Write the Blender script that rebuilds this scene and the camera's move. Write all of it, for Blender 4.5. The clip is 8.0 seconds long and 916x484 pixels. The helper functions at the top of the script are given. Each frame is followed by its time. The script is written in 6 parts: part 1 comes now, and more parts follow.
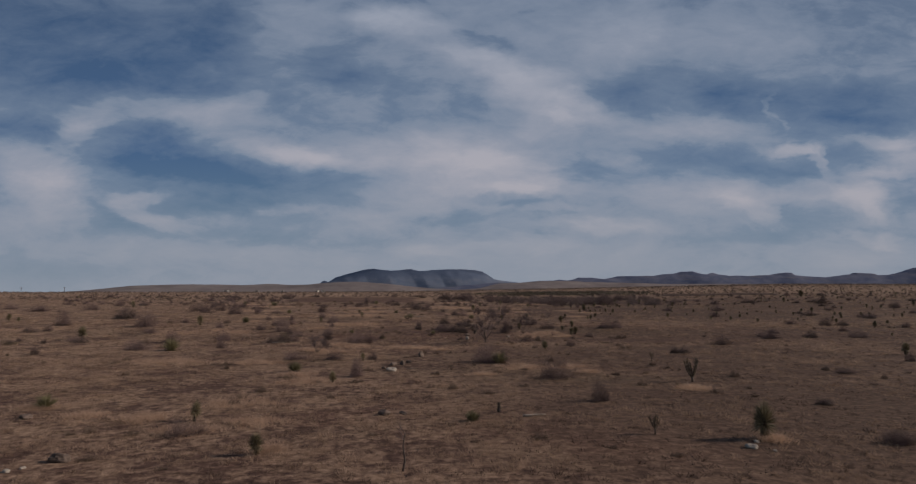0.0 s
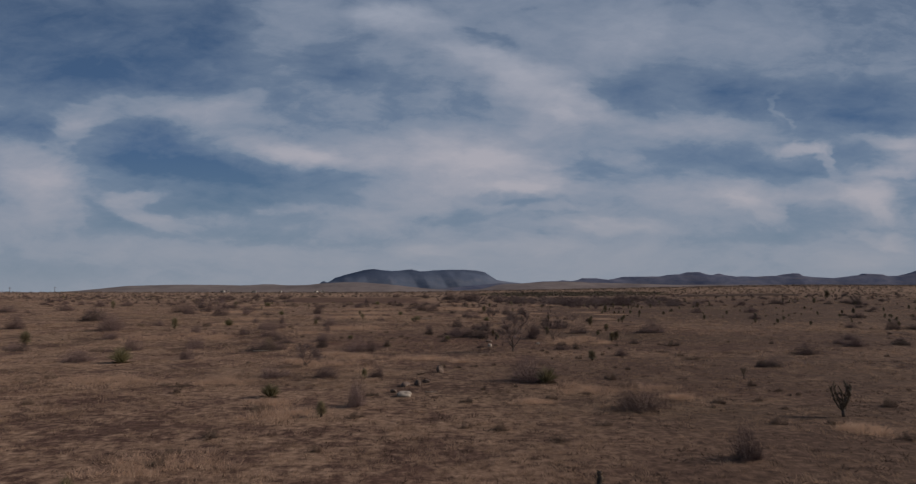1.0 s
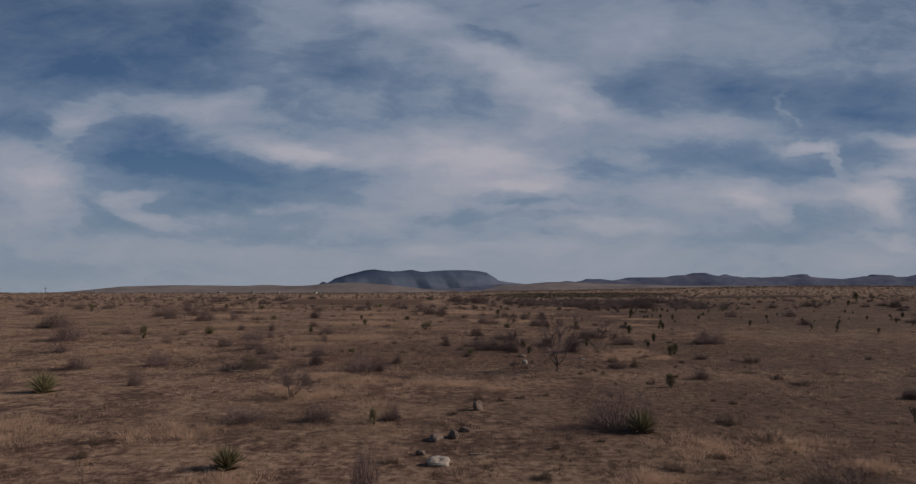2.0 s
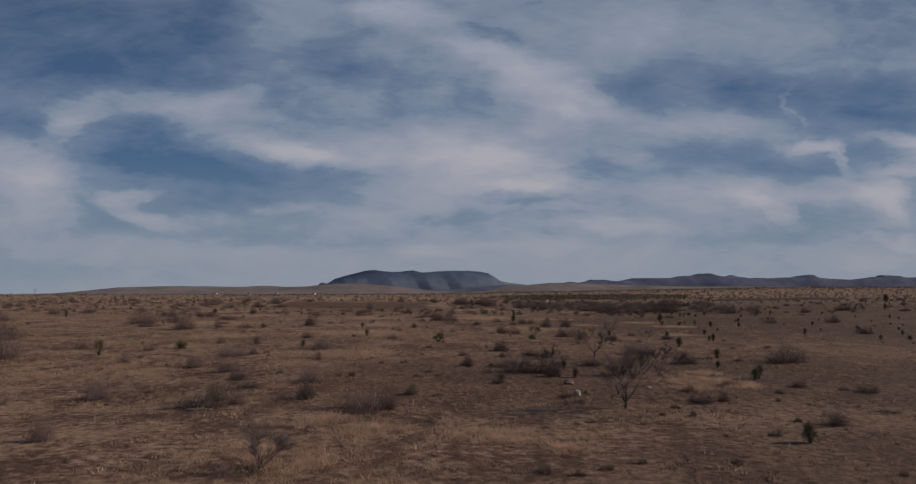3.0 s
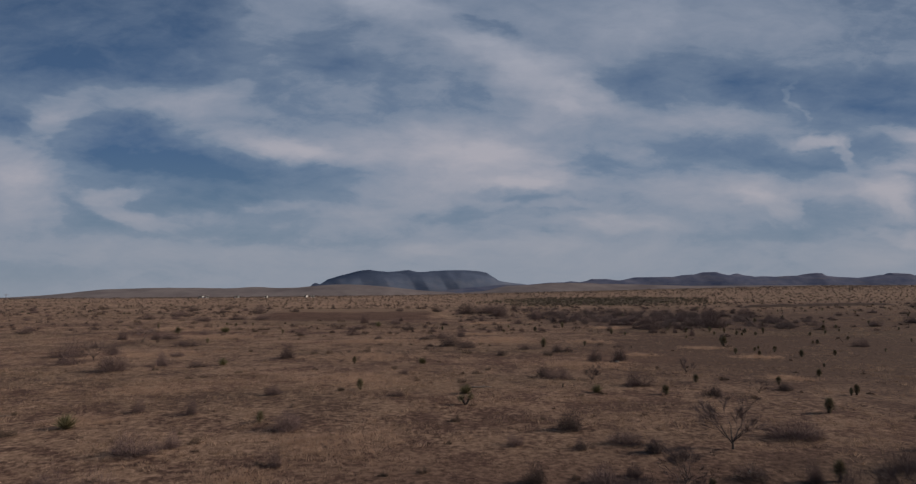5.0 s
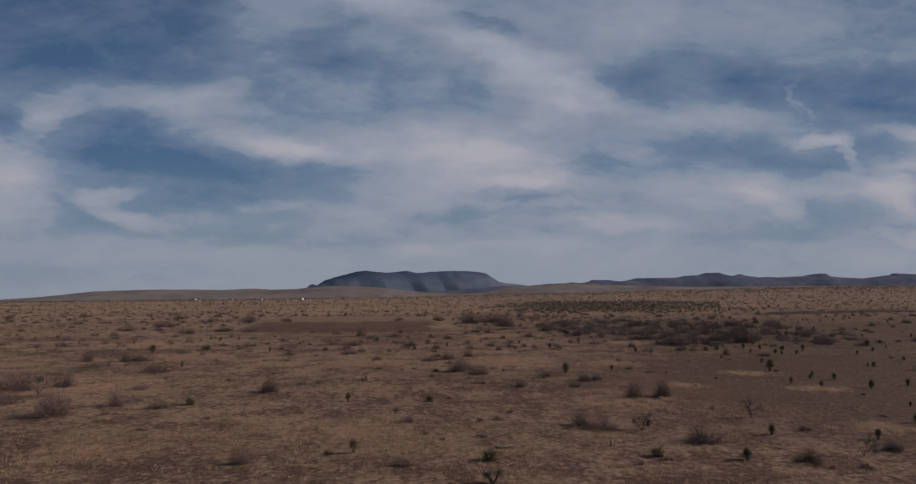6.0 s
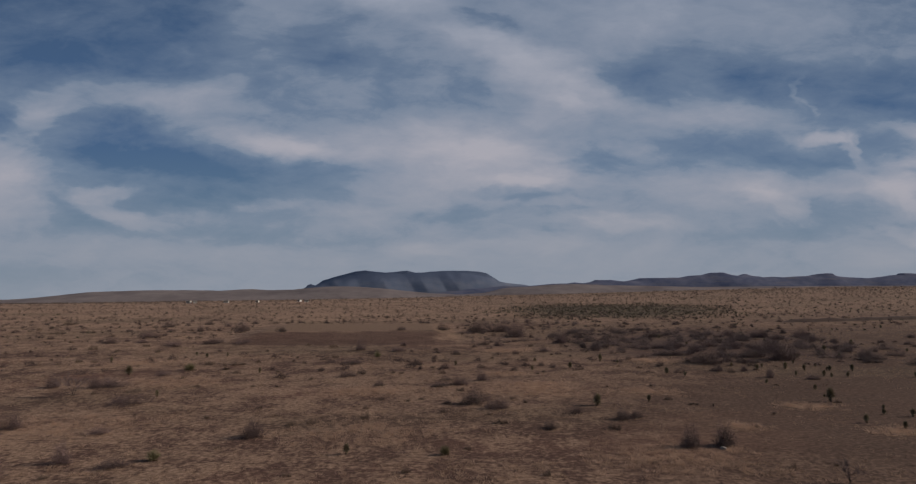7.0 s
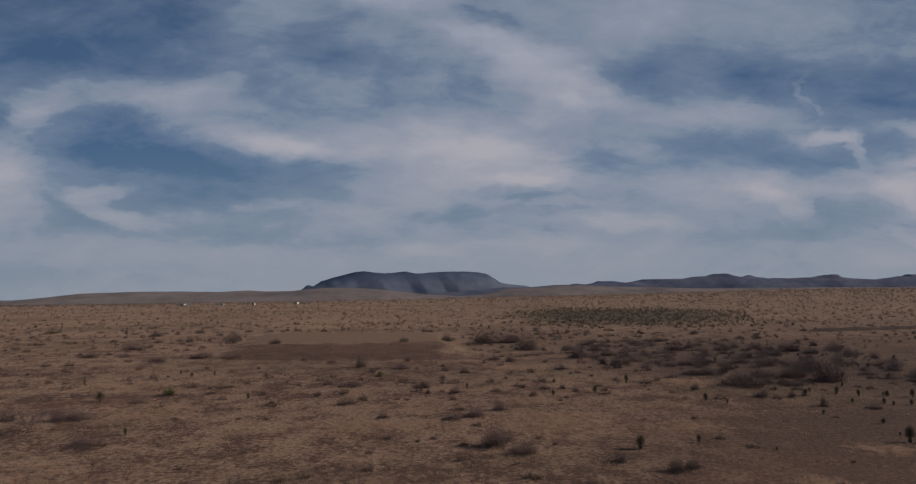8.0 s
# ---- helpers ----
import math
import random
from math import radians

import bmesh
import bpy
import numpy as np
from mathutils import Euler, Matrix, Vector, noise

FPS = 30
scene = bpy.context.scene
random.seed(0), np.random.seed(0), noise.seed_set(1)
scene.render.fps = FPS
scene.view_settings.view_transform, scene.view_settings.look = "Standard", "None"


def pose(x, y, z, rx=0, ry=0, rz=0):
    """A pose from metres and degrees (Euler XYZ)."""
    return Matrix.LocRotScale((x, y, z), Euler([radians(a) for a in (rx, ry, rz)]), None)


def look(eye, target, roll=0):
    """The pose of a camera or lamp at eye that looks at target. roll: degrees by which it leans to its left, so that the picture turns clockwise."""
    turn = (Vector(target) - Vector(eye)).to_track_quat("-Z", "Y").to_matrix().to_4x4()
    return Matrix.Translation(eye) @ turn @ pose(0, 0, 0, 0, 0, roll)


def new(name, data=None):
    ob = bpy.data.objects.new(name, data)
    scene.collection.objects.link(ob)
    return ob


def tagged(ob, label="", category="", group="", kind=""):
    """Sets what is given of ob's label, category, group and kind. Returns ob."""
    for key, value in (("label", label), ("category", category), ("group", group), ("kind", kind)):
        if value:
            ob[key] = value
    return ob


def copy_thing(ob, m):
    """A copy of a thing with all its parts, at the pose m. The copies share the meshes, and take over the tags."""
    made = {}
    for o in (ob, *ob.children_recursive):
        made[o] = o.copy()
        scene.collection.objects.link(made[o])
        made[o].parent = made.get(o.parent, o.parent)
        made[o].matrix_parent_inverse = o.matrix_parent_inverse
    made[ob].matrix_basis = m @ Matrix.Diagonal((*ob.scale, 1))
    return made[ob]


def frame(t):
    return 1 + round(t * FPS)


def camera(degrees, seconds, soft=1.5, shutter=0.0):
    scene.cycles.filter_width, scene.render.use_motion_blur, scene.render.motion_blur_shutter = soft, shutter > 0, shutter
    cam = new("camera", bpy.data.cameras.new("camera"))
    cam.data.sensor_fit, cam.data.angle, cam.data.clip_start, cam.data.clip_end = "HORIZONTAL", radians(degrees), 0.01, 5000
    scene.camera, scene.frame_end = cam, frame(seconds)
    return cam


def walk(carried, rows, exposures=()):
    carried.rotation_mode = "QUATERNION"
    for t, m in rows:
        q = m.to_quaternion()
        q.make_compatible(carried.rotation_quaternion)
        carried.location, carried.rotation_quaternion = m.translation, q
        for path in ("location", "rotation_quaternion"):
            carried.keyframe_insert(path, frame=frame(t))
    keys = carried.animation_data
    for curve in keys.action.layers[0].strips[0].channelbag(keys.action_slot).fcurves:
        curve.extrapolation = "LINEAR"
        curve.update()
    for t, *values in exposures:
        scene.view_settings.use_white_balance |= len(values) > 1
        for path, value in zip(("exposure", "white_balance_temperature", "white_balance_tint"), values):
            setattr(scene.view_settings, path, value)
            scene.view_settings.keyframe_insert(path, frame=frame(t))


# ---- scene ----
cam = camera(68, 8.0, soft=1.25, shutter=0.15)
PATH_ROWS = [
    (0.0, (-0.000, 0.000, 6.599, -2.1271, 3.8001, 0.0992)),
    (0.5, (-0.818, 7.709, 6.308, -2.1278, 3.8468, 0.1294)),
    (1.0, (-1.681, 15.301, 6.138, -2.1286, 3.8856, 0.1575)),
    (1.5, (-2.616, 22.686, 6.170, -2.1285, 3.9123, 0.1819)),
    (2.0, (-3.567, 29.883, 6.329, -2.1236, 3.9362, 0.2033)),
    (2.5, (-4.463, 36.925, 6.541, -2.1198, 3.9637, 0.2177)),
    (3.0, (-5.264, 43.794, 6.888, -2.1650, 3.9741, 0.1993)),
    (3.5, (-5.949, 50.467, 7.456, -2.2934, 3.9477, 0.1301)),
    (4.0, (-6.543, 56.949, 8.184, -2.4411, 3.8933, 0.0444)),
    (4.5, (-7.079, 63.295, 9.004, -2.5429, 3.8281, -0.0201)),
    (5.0, (-7.573, 69.712, 9.962, -2.6276, 3.7741, -0.0650)),
    (5.5, (-8.046, 76.340, 11.103, -2.7310, 3.7428, -0.1003)),
    (6.0, (-8.562, 82.887, 12.357, -2.8238, 3.6998, -0.1297)),
    (6.5, (-9.175, 89.061, 13.634, -2.8751, 3.6157, -0.1537)),
    (7.0, (-9.860, 94.996, 14.871, -2.9147, 3.5280, -0.1664)),
    (7.5, (-10.575, 100.894, 16.032, -2.9772, 3.4775, -0.1634)),
    (8.0, (-11.304, 106.794, 17.146, -3.0562, 3.4524, -0.1510)),
]


def aim(x, y, z, yaw, pitch, roll):
    """Camera pose from its place, heading (left positive), upward tilt and lean."""
    return pose(x, y, z, 90 + pitch, 0, yaw) @ pose(0, 0, 0, 0, 0, roll)


walk(cam, [(t, aim(*row)) for t, row in PATH_ROWS])

# ---- world, sun and exposure ----
SUN_AZ, SUN_EL = radians(85), radians(26)      # clockwise from +y, above the horizon
world = bpy.data.worlds.new("desert_sky")
scene.world = world
world.use_nodes = True
wt = world.node_tree
sky_node = wt.nodes.new("ShaderNodeTexSky")
sky_node.sky_type = "NISHITA"
sky_node.sun_disc = False
sky_node.sun_elevation, sky_node.sun_rotation = SUN_EL, SUN_AZ
sky_node.air_density, sky_node.dust_density = 1.0, 1.5
wt.links.new(sky_node.outputs[0], wt.nodes["Background"].inputs[0])
wt.nodes["Background"].inputs[1].default_value = 0.05
sun_data = bpy.data.lights.new("sun", "SUN")
sun_data.energy, sun_data.angle, sun_data.color = 2.7, radians(2.5), (1.0, 0.84, 0.72)
sun = new("sun", sun_data)
to_sun = Vector((math.sin(SUN_AZ) * math.cos(SUN_EL), math.cos(SUN_AZ) * math.cos(SUN_EL), math.sin(SUN_EL)))
sun.matrix_world = look(to_sun * 200, (0, 0, 0))
scene.view_settings.exposure = 0.0

# ---- materials ----


def node_mat(name):
    m = bpy.data.materials.new(name)
    m.use_nodes = True
    t = m.node_tree
    return m, t, t.nodes, t.links, t.nodes["Principled BSDF"]


def noise_tex(t, vec, scale, detail=4.0, rough=0.55):
    n = t.nodes.new("ShaderNodeTexNoise")
    n.inputs["Scale"].default_value, n.inputs["Detail"].default_value, n.inputs["Roughness"].default_value = scale, detail, rough
    t.links.new(vec, n.inputs["Vector"])
    return n.outputs["Fac"]


def ramp(t, fac, stops):
    n = t.nodes.new("ShaderNodeValToRGB")
    el = n.color_ramp.elements
    while len(el) < len(stops):
        el.new(0.5)
    for e, (p, c) in zip(el, stops):
        e.position, e.color = p, (*c, 1) if len(c) == 3 else c
    t.links.new(fac, n.inputs[0])
    return n.outputs[0]


def calc(t, op, a, b=None, clamp=False):
    n = t.nodes.new("ShaderNodeMath")
    n.operation, n.use_clamp = op, clamp
    for i, v in enumerate((a, b)):
        if v is None:
            continue
        if isinstance(v, (int, float)):
            n.inputs[i].default_value = v
        else:
            t.links.new(v, n.inputs[i])
    return n.outputs[0]


def mix(t, fac, a, b):
    n = t.nodes.new("ShaderNodeMix")
    n.data_type = "RGBA"
    for i, v in ((0, fac), (6, a), (7, b)):
        if isinstance(v, (int, float)):
            n.inputs[i].default_value = v
        elif isinstance(v, tuple):
            n.inputs[i].default_value = (*v, 1)
        else:
            t.links.new(v, n.inputs[i])
    return n.outputs[2]


def grey(v):
    return (v, v, v)


def place_vec(t, scale=(1, 1, 1)):
    """World place as a texture vector, stretched by scale."""
    g = t.nodes.new("ShaderNodeNewGeometry")
    m = t.nodes.new("ShaderNodeMapping")
    m.inputs["Scale"].default_value = scale
    t.links.new(g.outputs["Position"], m.inputs["Vector"])
    return m.outputs[0]


def plant_mat(name, dark, light, scale=3.0, rough=0.85, vary=0.5, thin=0.0):
    """Leaf, twig or bark: two tones by fine noise, and a lighter or darker cast from plant to plant."""
    m, t, nodes, links, bsdf = node_mat(name)
    v = place_vec(t)
    c = ramp(t, noise_tex(t, v, scale, 5), [(0.3, dark), (0.7, light)])
    info = nodes.new("ShaderNodeObjectInfo")
    hsv = nodes.new("ShaderNodeHueSaturation")
    links.new(c, hsv.inputs["Color"])
    links.new(calc(t, "ADD", calc(t, "MULTIPLY", info.outputs["Random"], vary), 1 - vary / 2), hsv.inputs["Value"])
    links.new(hsv.outputs[0], bsdf.inputs["Base Color"])
    bsdf.inputs["Roughness"].default_value = rough
    bsdf.inputs["Specular IOR Level"].default_value = 0.25
    if thin:             # dry blades let the sun through
        leaf = nodes.new("ShaderNodeBsdfTranslucent")
        links.new(hsv.outputs[0], leaf.inputs["Color"])
        both = nodes.new("ShaderNodeMixShader")
        both.inputs[0].default_value = thin
        links.new(bsdf.outputs[0], both.inputs[1])
        links.new(leaf.outputs[0], both.inputs[2])
        links.new(both.outputs[0], nodes["Material Output"].inputs[0])
    return m


def ground_mat():
    m, t, nodes, links, bsdf = node_mat("soil_and_dry_grass")
    flat = place_vec(t, (1, 1, 0))
    wide = place_vec(t, (0.75, 1, 0))          # patches drawn out a little across the plain
    big = noise_tex(t, wide, 0.035, 5, 0.6)
    mid = noise_tex(t, place_vec(t, (1.1, 1, 0)), 0.2, 7, 0.66)
    fine = noise_tex(t, flat, 2.2, 7, 0.74)
    clump = noise_tex(t, flat, 1.1, 5, 0.68)   # single tussocks
    soil = ramp(t, fine, [(0.36, (0.052, 0.03, 0.024)), (0.5, (0.104, 0.062, 0.048)), (0.66, (0.188, 0.118, 0.092))])
    straw = ramp(t, fine, [(0.34, (0.16, 0.1, 0.068)), (0.5, (0.325, 0.218, 0.15)), (0.68, (0.5, 0.355, 0.252))])
    red = ramp(t, fine, [(0.3, (0.11, 0.058, 0.042)), (0.7, (0.2, 0.11, 0.082))])
    cover = ramp(t, calc(t, "ADD", calc(t, "MULTIPLY", clump, 0.34), calc(t, "ADD", calc(t, "MULTIPLY", big, 0.22), calc(t, "MULTIPLY", mid, 0.44))), [(0.455, grey(0)), (0.545, grey(1))])
    side = nodes.new("ShaderNodeSeparateXYZ")
    links.new(flat, side.inputs[0])
    west = calc(t, "DIVIDE", side.outputs[0], calc(t, "ADD", calc(t, "MAXIMUM", side.outputs[1], 20.0), 30.0))
    west = calc(t, "SUBTRACT", 0.55, west, True)        # grass thins out towards the east
    cover = calc(t, "MULTIPLY", cover, calc(t, "ADD", calc(t, "MULTIPLY", west, 0.7), 0.32), True)
    # a belt of nearly bare red soil, then a belt of thicker straw to the west
    belt = calc(t, "MULTIPLY", calc(t, "DIVIDE", calc(t, "SUBTRACT", side.outputs[1], 82.0), 8.0, True), calc(t, "DIVIDE", calc(t, "SUBTRACT", 114.0, side.outputs[1]), 9.0, True))
    belt = calc(t, "MULTIPLY", belt, calc(t, "DIVIDE", calc(t, "ADD", side.outputs[0], 22.0), 12.0, True))
    cover = calc(t, "MULTIPLY", cover, calc(t, "SUBTRACT", 1.0, calc(t, "MULTIPLY", belt, 0.7)))
    thick = calc(t, "MULTIPLY", calc(t, "DIVIDE", calc(t, "SUBTRACT", side.outputs[1], 104.0), 12.0, True), calc(t, "DIVIDE", calc(t, "SUBTRACT", 330.0, side.outputs[1]), 60.0, True))
    cover = calc(t, "ADD", cover, calc(t, "MULTIPLY", calc(t, "MULTIPLY", thick, west), 0.03), True)
    cover = calc(t, "MULTIPLY", cover, calc(t, "ADD", calc(t, "MULTIPLY", calc(t, "DIVIDE", calc(t, "SUBTRACT", side.outputs[1], 30.0), 190.0, True), 0.1), 0.86))
    # more straw far out, raised further to paint the plain's pale haze
    cover = calc(t, "ADD", cover, calc(t, "MULTIPLY", calc(t, "DIVIDE", calc(t, "SUBTRACT", side.outputs[1], 230.0), 160.0, True), 0.44), True)
    # two nearly bare flats to the east

    def flat_at(cx, cy, rx, ry, k):
        a = calc(t, "POWER", calc(t, "ABSOLUTE", calc(t, "DIVIDE", calc(t, "SUBTRACT", side.outputs[0], cx), rx)), 2.0)
        b = calc(t, "POWER", calc(t, "ABSOLUTE", calc(t, "DIVIDE", calc(t, "SUBTRACT", side.outputs[1], cy), ry)), 2.0)
        return calc(t, "MULTIPLY", calc(t, "SUBTRACT", 1.9, calc(t, "ADD", calc(t, "ADD", a, b), mid), True), k)
    flats = calc(t, "MAXIMUM", flat_at(52.0, 164.0, 44.0, 38.0, 0.9), calc(t, "MAXIMUM", flat_at(22.0, 66.0, 24.0, 14.0, 0.7), flat_at(22.0, 36.0, 20.0, 20.0, 0.8)))
    flats = calc(t, "MAXIMUM", flats, flat_at(88.0, 228.0, 62.0, 60.0, 0.6))
    cover = calc(t, "MULTIPLY", cover, calc(t, "SUBTRACT", 1.0, flats))
    red_part = ramp(t, noise_tex(t, place_vec(t, (0.5, 1, 0)), 0.05, 4), [(0.52, grey(0)), (0.66, grey(0.7))])
    brown = ramp(t, fine, [(0.36, (0.032, 0.02, 0.016)), (0.5, (0.074, 0.043, 0.032)), (0.66, (0.136, 0.083, 0.063))])
    bare = mix(t, calc(t, "MULTIPLY", calc(t, "SUBTRACT", 0.75, west, True), 1.1, True), mix(t, red_part, soil, red), brown)
    colour = mix(t, cover, bare, straw)
    # olive flush of low herbs in broad patches
    olive = ramp(t, noise_tex(t, place_vec(t, (0.5, 1, 0)), 0.028, 3), [(0.5, grey(0)), (0.64, grey(0.3))])
    olive = calc(t, "MAXIMUM", olive, calc(t, "MULTIPLY", flats, 0.15))
    colour = mix(t, olive, colour, ramp(t, fine, [(0.3, (0.062, 0.05, 0.032)), (0.7, (0.155, 0.122, 0.076))]))
    # darker brown ground under the thicket and an olive flush round the green scrub
    thicket_ground = flat_at(50.0, 246.0, 30.0, 34.0, 0.42)
    colour = mix(t, thicket_ground, colour, ramp(t, fine, [(0.3, (0.06, 0.04, 0.036)), (0.7, (0.14, 0.098, 0.086))]))
    flush = flat_at(74.0, 398.0, 44.0, 58.0, 0.75)
    colour = mix(t, flush, colour, ramp(t, fine, [(0.3, (0.045, 0.04, 0.026)), (0.7, (0.1, 0.085, 0.055))]))
    # faint wheel track worn through the grass
    off = calc(t, "ADD", calc(t, "ADD", calc(t, "MULTIPLY", side.outputs[0], 0.2866), calc(t, "MULTIPLY", side.outputs[1], 0.9580)), calc(t, "MULTIPLY", big, 5.0))
    rut = calc(t, "SUBTRACT", 1.0, calc(t, "DIVIDE", calc(t, "ABSOLUTE", calc(t, "SUBTRACT", calc(t, "ABSOLUTE", calc(t, "SUBTRACT", off, 143.58)), 0.75)), 0.3), True)
    colour = mix(t, calc(t, "MULTIPLY", rut, 0.55), colour, soil)
    # bare bank of the dry stock tank: dark red face, pale flat floor behind
    sep = nodes.new("ShaderNodeSeparateXYZ")
    links.new(place_vec(t), sep.inputs[0])
    wob = calc(t, "MULTIPLY", calc(t, "SUBTRACT", noise_tex(t, flat, 0.12, 4), 0.5), 9.0)
    px, py = calc(t, "ADD", sep.outputs[0], wob), calc(t, "ADD", sep.outputs[1], wob)

    def band(v, lo, hi, soft):
        a = calc(t, "DIVIDE", calc(t, "SUBTRACT", v, lo), soft, True)
        b = calc(t, "DIVIDE", calc(t, "SUBTRACT", hi, v), soft, True)
        return calc(t, "MULTIPLY", a, b)
    face = calc(t, "MULTIPLY", band(px, -56, -3, 6), band(py, 250, 277, 4))
    floor_part = calc(t, "MULTIPLY", band(px, -58, -2, 8), band(py, 275, 322, 5))
    colour = mix(t, floor_part, colour, ramp(t, fine, [(0.3, (0.17, 0.11, 0.075)), (0.7, (0.26, 0.18, 0.125))]))
    colour = mix(t, calc(t, "MULTIPLY", face, 0.72), colour, ramp(t, fine, [(0.3, (0.075, 0.042, 0.034)), (0.7, (0.115, 0.068, 0.054))]))
    links.new(colour, bsdf.inputs["Base Color"])
    bsdf.inputs["Roughness"].default_value = 0.95
    bsdf.inputs["Specular IOR Level"].default_value = 0.1
    bump = nodes.new("ShaderNodeBump")
    bump.inputs["Strength"].default_value, bump.inputs["Distance"].default_value = 0.3, 0.06
    links.new(calc(t, "ADD", fine, calc(t, "MULTIPLY", clump, 0.8)), bump.inputs["Height"])
    links.new(bump.outputs[0], bsdf.inputs["Normal"])
    return m


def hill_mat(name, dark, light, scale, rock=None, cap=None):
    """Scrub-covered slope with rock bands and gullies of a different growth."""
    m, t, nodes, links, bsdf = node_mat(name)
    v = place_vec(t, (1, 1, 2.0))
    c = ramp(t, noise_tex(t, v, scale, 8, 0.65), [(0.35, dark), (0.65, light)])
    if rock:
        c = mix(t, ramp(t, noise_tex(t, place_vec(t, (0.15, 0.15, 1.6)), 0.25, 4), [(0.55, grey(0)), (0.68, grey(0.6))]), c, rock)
    if cap:              # darker rim rock over paler scree, both tinted with haze blue
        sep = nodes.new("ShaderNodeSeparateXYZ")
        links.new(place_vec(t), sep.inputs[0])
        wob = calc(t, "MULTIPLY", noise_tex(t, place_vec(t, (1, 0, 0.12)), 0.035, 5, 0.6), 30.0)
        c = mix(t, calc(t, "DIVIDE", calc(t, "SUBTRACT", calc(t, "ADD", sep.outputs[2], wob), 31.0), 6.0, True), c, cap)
    links.new(c, bsdf.inputs["Base Color"])
    bsdf.inputs["Roughness"].default_value = 1.0
    bsdf.inputs["Specular IOR Level"].default_value = 0.0
    bump = nodes.new("ShaderNodeBump")
    bump.inputs["Strength"].default_value, bump.inputs["Distance"].default_value = 0.3, 1.0
    links.new(noise_tex(t, v, scale * 3, 6), bump.inputs["Height"])
    links.new(bump.outputs[0], bsdf.inputs["Normal"])
    return m


# cloud masses and clear gaps: centre, radii, turn and weight on the sky sheet
GAPS_WEST = [
    (180, 290, 520, 260, 0, -0.08), (50, 370, 300, 130, 0, -0.07), (1010, 250, 420, 330, 0, 0.06),
    (150, 50, 420, 110, 3, -0.30), (350, 40, 100, 50, 20, -0.12), (60, 125, 200, 40, 5, -0.12), (270, 135, 180, 28, 5, -0.12),
    (560, 115, 130, 35, 15, -0.14), (620, 140, 120, 28, 10, -0.14), (740, 60, 90, 16, 15, -0.12), (830, 70, 80, 14, 20, -0.16),
    (50, 225, 120, 30, 10, -0.20), (260, 258, 130, 48, 0, -0.28), (330, 290, 200, 22, 5, -0.26), (470, 320, 200, 40, 3, -0.22),
    (400, 352, 150, 20, 0, -0.14), (480, 412, 120, 14, 0, -0.16), (170, 365, 70, 22, 25, -0.12)]
GAPS_EAST = [
    (985, 290, 90, 22, -3, -0.30), (870, 345, 110, 8, 0, -0.24), (780, 372, 80, 10, -3, -0.16), (1180, 165, 220, 50, 3, -0.19),
    (1060, 140, 80, 50, 0, -0.14), (1290, 185, 120, 40, 0, -0.20), (1480, 180, 180, 45, 3, -0.30), (1330, 310, 150, 28, 0, -0.26),
    (1180, 270, 150, 26, 3, -0.18), (1450, 265, 70, 20, 0, -0.14), (1450, 215, 120, 20, 0, -0.12), (1050, 310, 150, 18, -3, -0.14),
    (1550, 345, 40, 20, 20, -0.14), (800, 165, 60, 16, 20, -0.10), (1350, 400, 180, 18, 0, -0.12)]
CLOUDS_WEST = [
    (480, 60, 110, 55, 0, 0.20), (250, 182, 150, 24, 3, 0.22), (150, 205, 60, 26, -25, 0.24), (125, 235, 50, 26, -40, 0.18),
    (400, 205, 130, 22, 4, 0.24), (420, 180, 70, 16, 0, 0.15), (450, 250, 150, 20, 8, 0.30), (520, 270, 120, 18, 10, 0.26),
    (50, 280, 110, 50, 25, 0.34), (90, 340, 110, 55, 25, 0.34), (20, 370, 90, 50, 0, 0.24), (235, 340, 70, 12, -6, 0.34),
    (230, 365, 80, 16, 20, 0.26), (280, 385, 90, 14, 10, 0.20), (490, 358, 70, 10, -5, 0.24), (350, 378, 100, 14, 0, 0.16)]
CLOUDS_MIDDLE = [
    (690, 35, 120, 24, 4, 0.42), (770, 80, 120, 24, 12, 0.22), (840, 110, 130, 34, 18, 0.28), (920, 150, 130, 44, 20, 0.30),
    (1000, 190, 110, 30, 18, 0.20), (960, 205, 40, 16, 20, 0.20), (640, 45, 60, 20, 10, 0.16), (600, 265, 130, 30, 5, 0.28),
    (760, 255, 170, 40, 0, 0.34), (850, 300, 190, 50, 5, 0.42), (880, 330, 80, 12, 0, 0.26), (700, 330, 130, 35, 0, 0.22),
    (930, 215, 70, 26, 5, 0.22), (640, 375, 80, 22, 10, 0.22), (740, 425, 90, 14, 0, 0.22), (900, 40, 140, 40, 10, 0.14)]
CLOUDS_LOW = [
    (1040, 390, 140, 14, 0, 0.32), (960, 360, 70, 6, 0, 0.16), (1000, 440, 260, 30, 0, 0.16), (900, 425, 110, 14, 0, 0.16),
    (200, 430, 380, 26, 0, 0.18), (700, 440, 400, 24, 0, 0.10), (1300, 440, 150, 20, 0, 0.08), (1060, 70, 110, 60, -35, 0.20),
    (1250, 60, 250, 50, 0, 0.10), (1200, 225, 140, 24, 0, 0.20), (1180, 185, 40, 12, 0, 0.10), (1080, 270, 30, 8, -10, 0.12),
    (1140, 330, 160, 26, 12, 0.14)]
